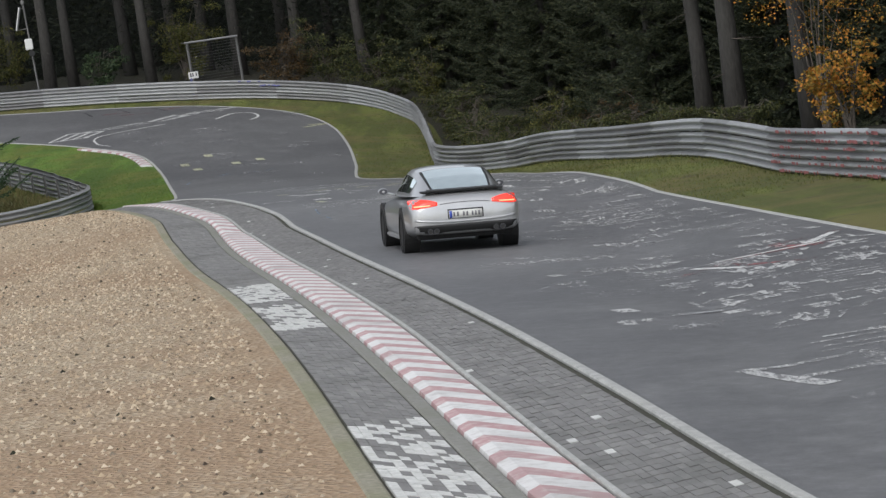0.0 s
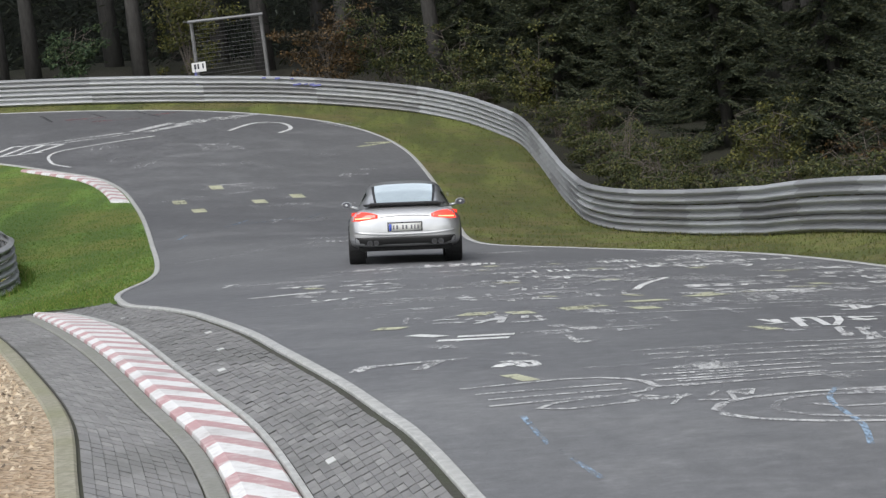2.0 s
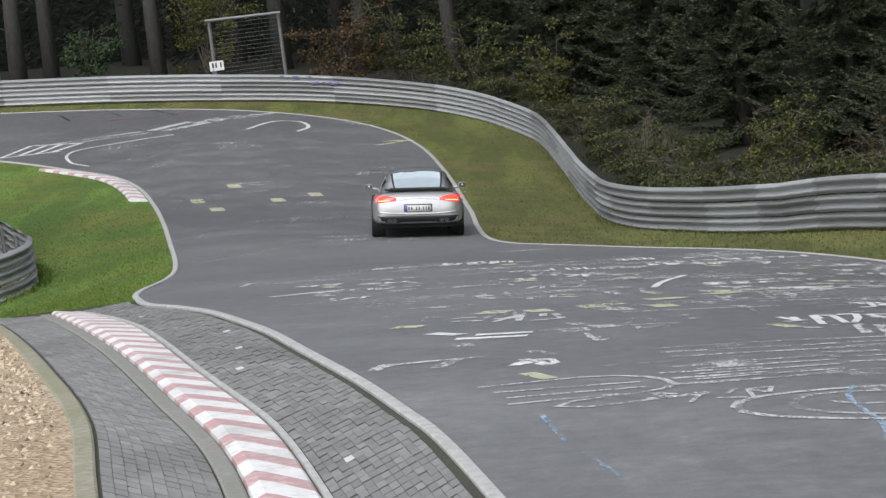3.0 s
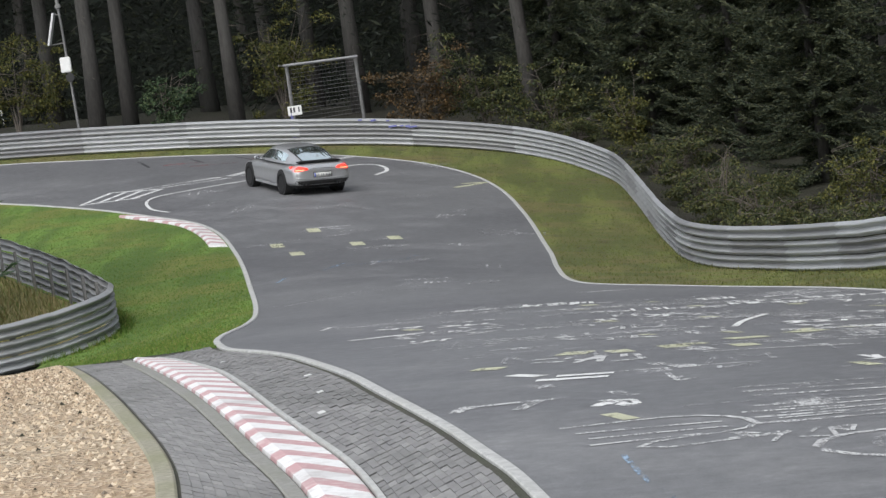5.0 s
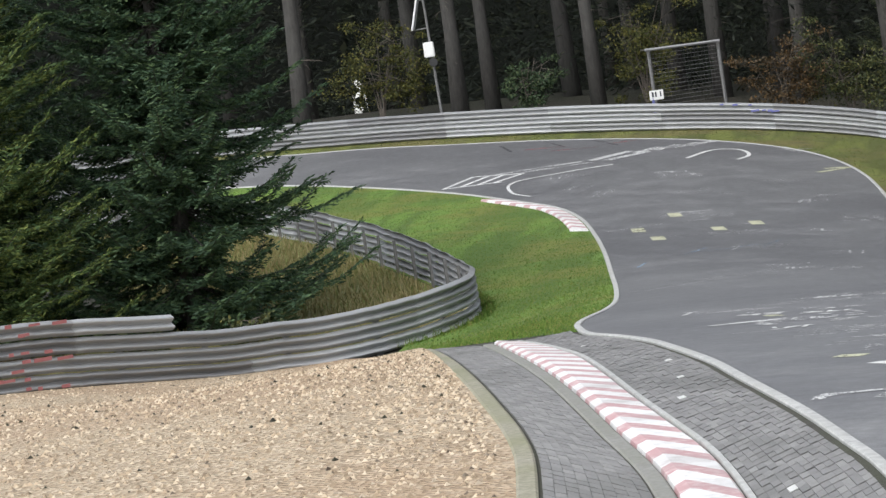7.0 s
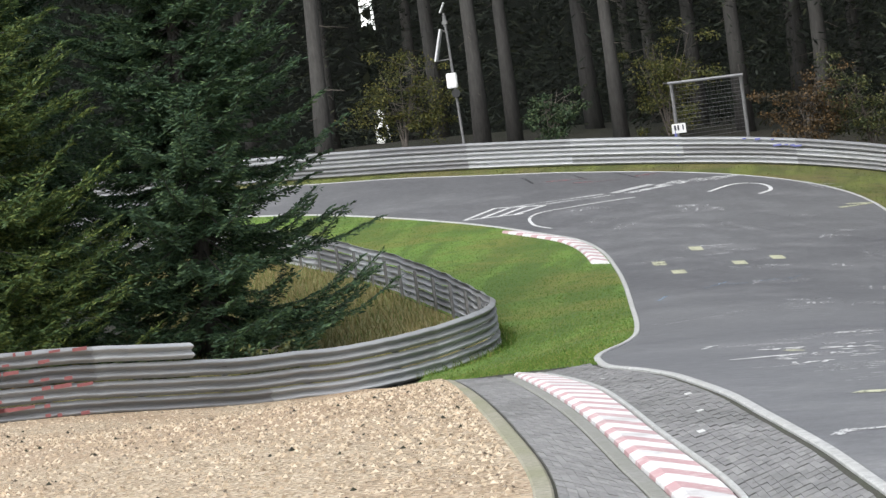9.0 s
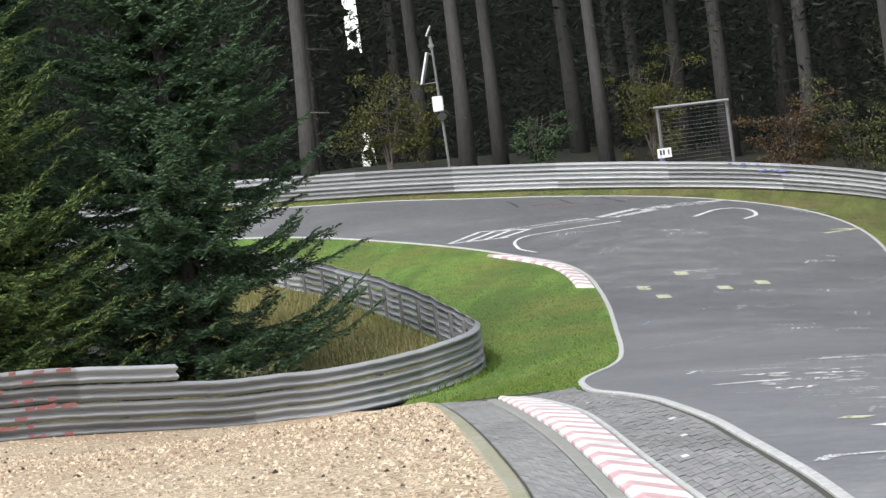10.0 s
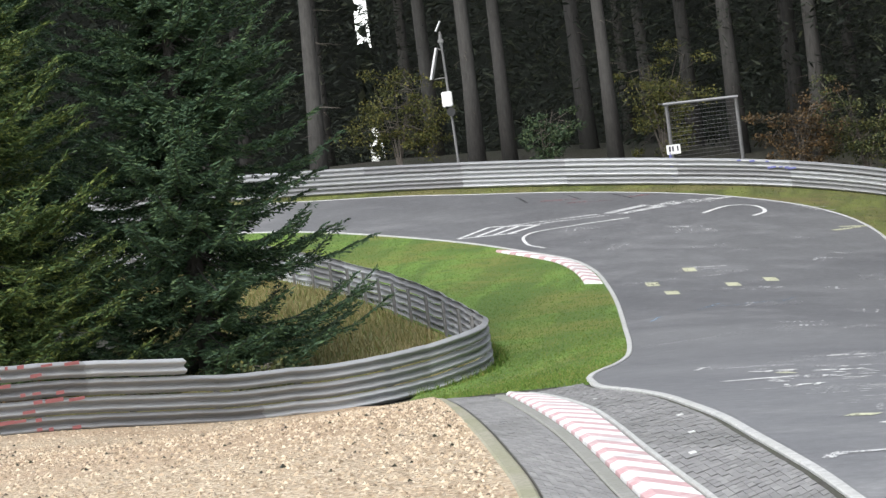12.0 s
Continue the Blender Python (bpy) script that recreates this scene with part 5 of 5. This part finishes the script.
    for sg in (-1, 1):
        for yy in (0.0, 2.92):
            bm = bmesh.new()
            prof = ((-0.14, 0.25), (-0.14, 0.32), (-0.11, 0.348), (0.11, 0.348), (0.14, 0.32), (0.14, 0.25))
            rings = [[bm.verts.new((px, r * math.cos(a), r * math.sin(a))) for a in np.linspace(0, 2 * math.pi, 29)[:-1]] for px, r in prof]
            for a, b in zip(rings, rings[1:] + rings[:1]):
                for i in range(28):
                    bm.faces.new((a[i], a[(i + 1) % 28], b[(i + 1) % 28], b[i]))
            wheel = tagged(empty("wheel"), "wide black wheel")
            wheel.parent = car
            part("tyre", bm, M_RUBBER, wheel, "", True)
            bm = rod(bmesh.new(), (-0.1, 0, 0), (0.06, 0, 0), 0.255, 0.255, 28)
            for k in range(5):
                a = 2 * math.pi * k / 5
                box(bm, Matrix.Translation((0.10 * sg, 0.14 * math.cos(a), 0.14 * math.sin(a))) @ Matrix.Rotation(a, 4, "X"), (0.035, 0.24, 0.05), 0.008)
            rod(bm, (-0.11, 0, 0), (0.12, 0, 0), 0.05, 0.05, 12)
            part("rim", bm, M_RIM, wheel, "dark alloy rim")
            wheels.append((wheel, sg * 0.845, yy))
    return car, wheels


car, car_wheels = build_car()


# ---------------------------------------------------------------- small growth and stones
def blades(name, mat, label, region, count, low, high, seed, width=0.012):
    rng = np.random.default_rng(seed)
    pts = region(rng, count)
    z = land(pts[:, 0], pts[:, 1]) + 0.01
    h = rng.uniform(low, high, len(pts))
    az = rng.uniform(0, 2 * np.pi, len(pts))
    lean = rng.normal(0, 0.35, (len(pts), 2)) * h[:, None]
    dx, dy = np.cos(az) * width, np.sin(az) * width
    v = np.empty((len(pts), 3, 3))
    v[:, 0] = np.stack([pts[:, 0] - dx, pts[:, 1] - dy, z], 1)
    v[:, 1] = np.stack([pts[:, 0] + dx, pts[:, 1] + dy, z], 1)
    v[:, 2] = np.stack([pts[:, 0] + lean[:, 0], pts[:, 1] + lean[:, 1], z + h], 1)
    f = np.arange(len(pts) * 3).reshape(-1, 3)
    return tagged(mesh_object(name, v.reshape(-1, 3), f.tolist(), mat), label, "grass", kind="stuff")


def between(a, b, margin=0.05):
    """Random points between two lines of equally many points."""
    def region(rng, count):
        i = rng.integers(0, len(a) - 1, count)
        f, g = rng.random(count)[:, None], margin + (1 - 2 * margin) * rng.random(count)[:, None]
        p, q = a[i] * (1 - f) + a[i + 1] * f, b[i] * (1 - f) + b[i + 1] * f
        return p * (1 - g) + q * g
    return region


blades("mown_grass_blades", M_BLADE, "short green grass blades", between(resampled(inner, 160)[:140], resampled(outer_line, 160)[:140], 0.03), 60000, 0.015, 0.05, 1, 0.014)
v_in, v_out = resampled(shifted(right, 0.05), 320)[82:262], resampled(shifted(rail_out, 0.1), 320)[82:262]
blades("verge_grass_blades", M_VERGEBLADE, "short verge grass", between(v_in, v_out, 0.02), 34000, 0.015, 0.06, 2, 0.012)
foot = rail_out[(rail_out[:, 1] > 10)]
blades("barrier_weeds", M_VERGEBLADE, "taller weeds along the foot of the barrier", between(shifted(foot, -0.45), shifted(foot, 0.3), 0), 9000, 0.05, 0.13, 3)
blades("rough_grass_blades", M_DRYBLADE, "tall straw-coloured autumn grass", between(resampled(rail_in, 160), resampled(smooth_line(back_line, 1), 160), 0.02), 60000, 0.06, 0.28, 4, 0.016)
foot_in = rail_in[(rail_in[:, 1] > 61) & (rail_in[:, 1] < 95)]
blades("barrier_weeds", M_BLADE, "grass tufts along the foot of the inner barrier", between(shifted(foot_in, 0.15), shifted(foot_in, 0.5), 0), 3000, 0.06, 0.2, 5)


def stones(name, mat, label, region, count, low, high, seed):
    rng = np.random.default_rng(seed)
    pts = region(rng, count)
    z = land(pts[:, 0], pts[:, 1]) + 0.035
    r = rng.uniform(low, high, count)
    base = np.array([(1, 0, 0), (-0.5, 0.87, 0), (-0.5, -0.87, 0), (0, 0, 1.0)])
    az = rng.uniform(0, 6.28, count)
    c, s = np.cos(az), np.sin(az)
    v = np.empty((count, 4, 3))
    for k, (bx, by, bz) in enumerate(base):
        v[:, k, 0] = pts[:, 0] + r * (bx * c - by * s)
        v[:, k, 1] = pts[:, 1] + r * (bx * s + by * c)
        v[:, k, 2] = z + r * bz * 0.8
    f = []
    for i in range(count):
        o = i * 4
        f += [(o, o + 1, o + 3), (o + 1, o + 2, o + 3), (o + 2, o, o + 3)]
    return tagged(mesh_object(name, v.reshape(-1, 3), f, mat), label, "gravel", kind="stuff")


g_a, g_b = resampled(gravel_edge, 200)[82:], resampled(trap_far, 200)[82:]
stones("gravel_stones", M_PEBBLE, "loose pale tan pebbles", between(g_a, g_b, 0.01), 60000, 0.015, 0.04, 6)
stones("gravel_clods", M_SOIL, "dark clods of earth in the gravel", between(g_a, g_b, 0.02), 700, 0.015, 0.05, 7)


# ---------------------------------------------------------------- paving blocks
def paving(name, a, b, length, cols, label, white, first):
    """Rows of concrete blocks between two lines; the nearest stretch is built block by block."""
    root = tagged(empty(name), label, "paving", kind="structure")
    rng = random.Random(len(name))
    total = np.hypot(*np.diff(a, axis=0).T).sum()
    n = int(total / length)
    a, b = resampled(a, n + 1), resampled(b, n + 1)
    rest, painted = Soup(), Soup()
    made = 0
    for i in range(n):
        for c in range(cols):
            f0, f1 = c / cols, (c + 1) / cols
            gx, gy = 0.05, 0.035
            q = [a[i] * (1 - f) + b[i] * f for f in (f0, f1)] + [a[i + 1] * (1 - f) + b[i + 1] * f for f in (f1, f0)]
            q = np.array(q)
            m = q.mean(0)
            ax1, ax2 = (q[1] - q[0]) / 2, (q[3] - q[0]) / 2
            k1, k2 = 1 - rng.uniform(0.03, 0.06), 1 - rng.uniform(0.06, 0.13)
            q = np.array([m - ax1 * k1 - ax2 * k2, m + ax1 * k1 - ax2 * k2, m + ax1 * k1 + ax2 * k2, m - ax1 * k1 + ax2 * k2])
            top = rng.uniform(0.03, 0.037)
            zs = land(q[:, 0], q[:, 1])
            tilt = [rng.uniform(-0.002, 0.002) for k in range(4)]
            v = [(x, y, z + top + t) for (x, y), z, t in zip(q, zs, tilt)]
            low = m + (q - m) * 1.04
            v += [(x, y, z + 0.005) for (x, y), z in zip(low, zs)]
            f = [(0, 1, 2, 3), (0, 4, 5, 1), (1, 5, 6, 2), (2, 6, 7, 3), (3, 7, 4, 0)]
            if white(m, f0, rng):
                painted.add(v, f)
            elif first < m[1] and made < 280:
                mesh_object("paving_block", v, f, M_BLOCK, root)
                made += 1
            else:
                rest.add(v, f)
    tagged(rest.to("paving_blocks_rest", M_BLOCK, root), kind="stuff")
    if painted.v:
        tagged(painted.to("painted_blocks", M_BLOCK_WHITE, root, "white-painted paving blocks"), kind="stuff")
    return root


apron = left[left[:, 1] < 44.2]
paving("paving_inner", shifted(apron, -0.2), shifted(kerb_road, 0.075), 0.23, 11, "weathered grey concrete paving between track and kerb",
       lambda m, f, rng: rng.random() < (0.02 if m[1] > 18 else 0.006), 20.5)
paving("paving_outer", shifted(kerb_out, -0.175), shifted(gravel_edge, 0.2), 0.23, 9, "weathered grey concrete paving between kerb and gravel",
       lambda m, f, rng: (-9 < m[1] < 1.2 and rng.random() < 0.7 and not -4.2 < m[1] < -3.3) or (m[1] < -19.5 and rng.random() < 0.5), 21.5)


# ---------------------------------------------------------------- what moves
def motions():
    # seconds, place of the rear axle, heading in degrees to the left
    way = [(0, 3.36, 6.7, 7), (0.5, 1.5, 25.7, 7), (1.0, 0.0, 41.4, 4.5), (1.5, -0.66, 49.2, 1), (2, -0.9, 54.2, 1), (2.5, -1.04, 59.2, 1), (3.2, -1.25, 70, 2), (3.9, -1.85, 82, 6), (4.5, -3.4, 91.0, 14),
           (5, -7.0, 95.9, 24), (5.5, -12.27, 99.8, 34), (6, -20.3, 105.5, 42), (6.5, -27.5, 111.6, 50), (7, -35, 117.3, 56), (8, -51, 127.6, 57), (9, -67, 137.9, 57), (12, -115, 168.8, 57)]
    rows = []
    for t, x, y, yaw in way:
        f = Vector((-math.sin(radians(yaw)), math.cos(radians(yaw)), 0))
        r = Vector((f.y, -f.x, 0))
        h = lambda p: float(land(p.x, p.y)) + 0.032
        o = Vector((x, y, 0))
        ahead = f * 2.92 + Vector((0, 0, h(o + f * 2.92) - h(o)))
        across = r * 1.7 + Vector((0, 0, h(o + r * 0.85) - h(o - r * 0.85)))
        ey = ahead.normalized()
        ez = across.cross(ahead).normalized()
        ex = ey.cross(ez)
        m = Matrix((ex, ey, ez)).transposed().to_4x4()
        m.translation = (x, y, (h(o + r * 0.85) + h(o - r * 0.85)) / 2)
        rows.append((t, m))
    walk(car, rows)
    for wheel, x, y in car_wheels:
        spin = [(k / 30, pose(x, y, 0.348, -(76 * k) % 360, 0, 0)) for k in range(0, 196)]
        walk(wheel, spin + [(12, spin[-1][1])])


motions()
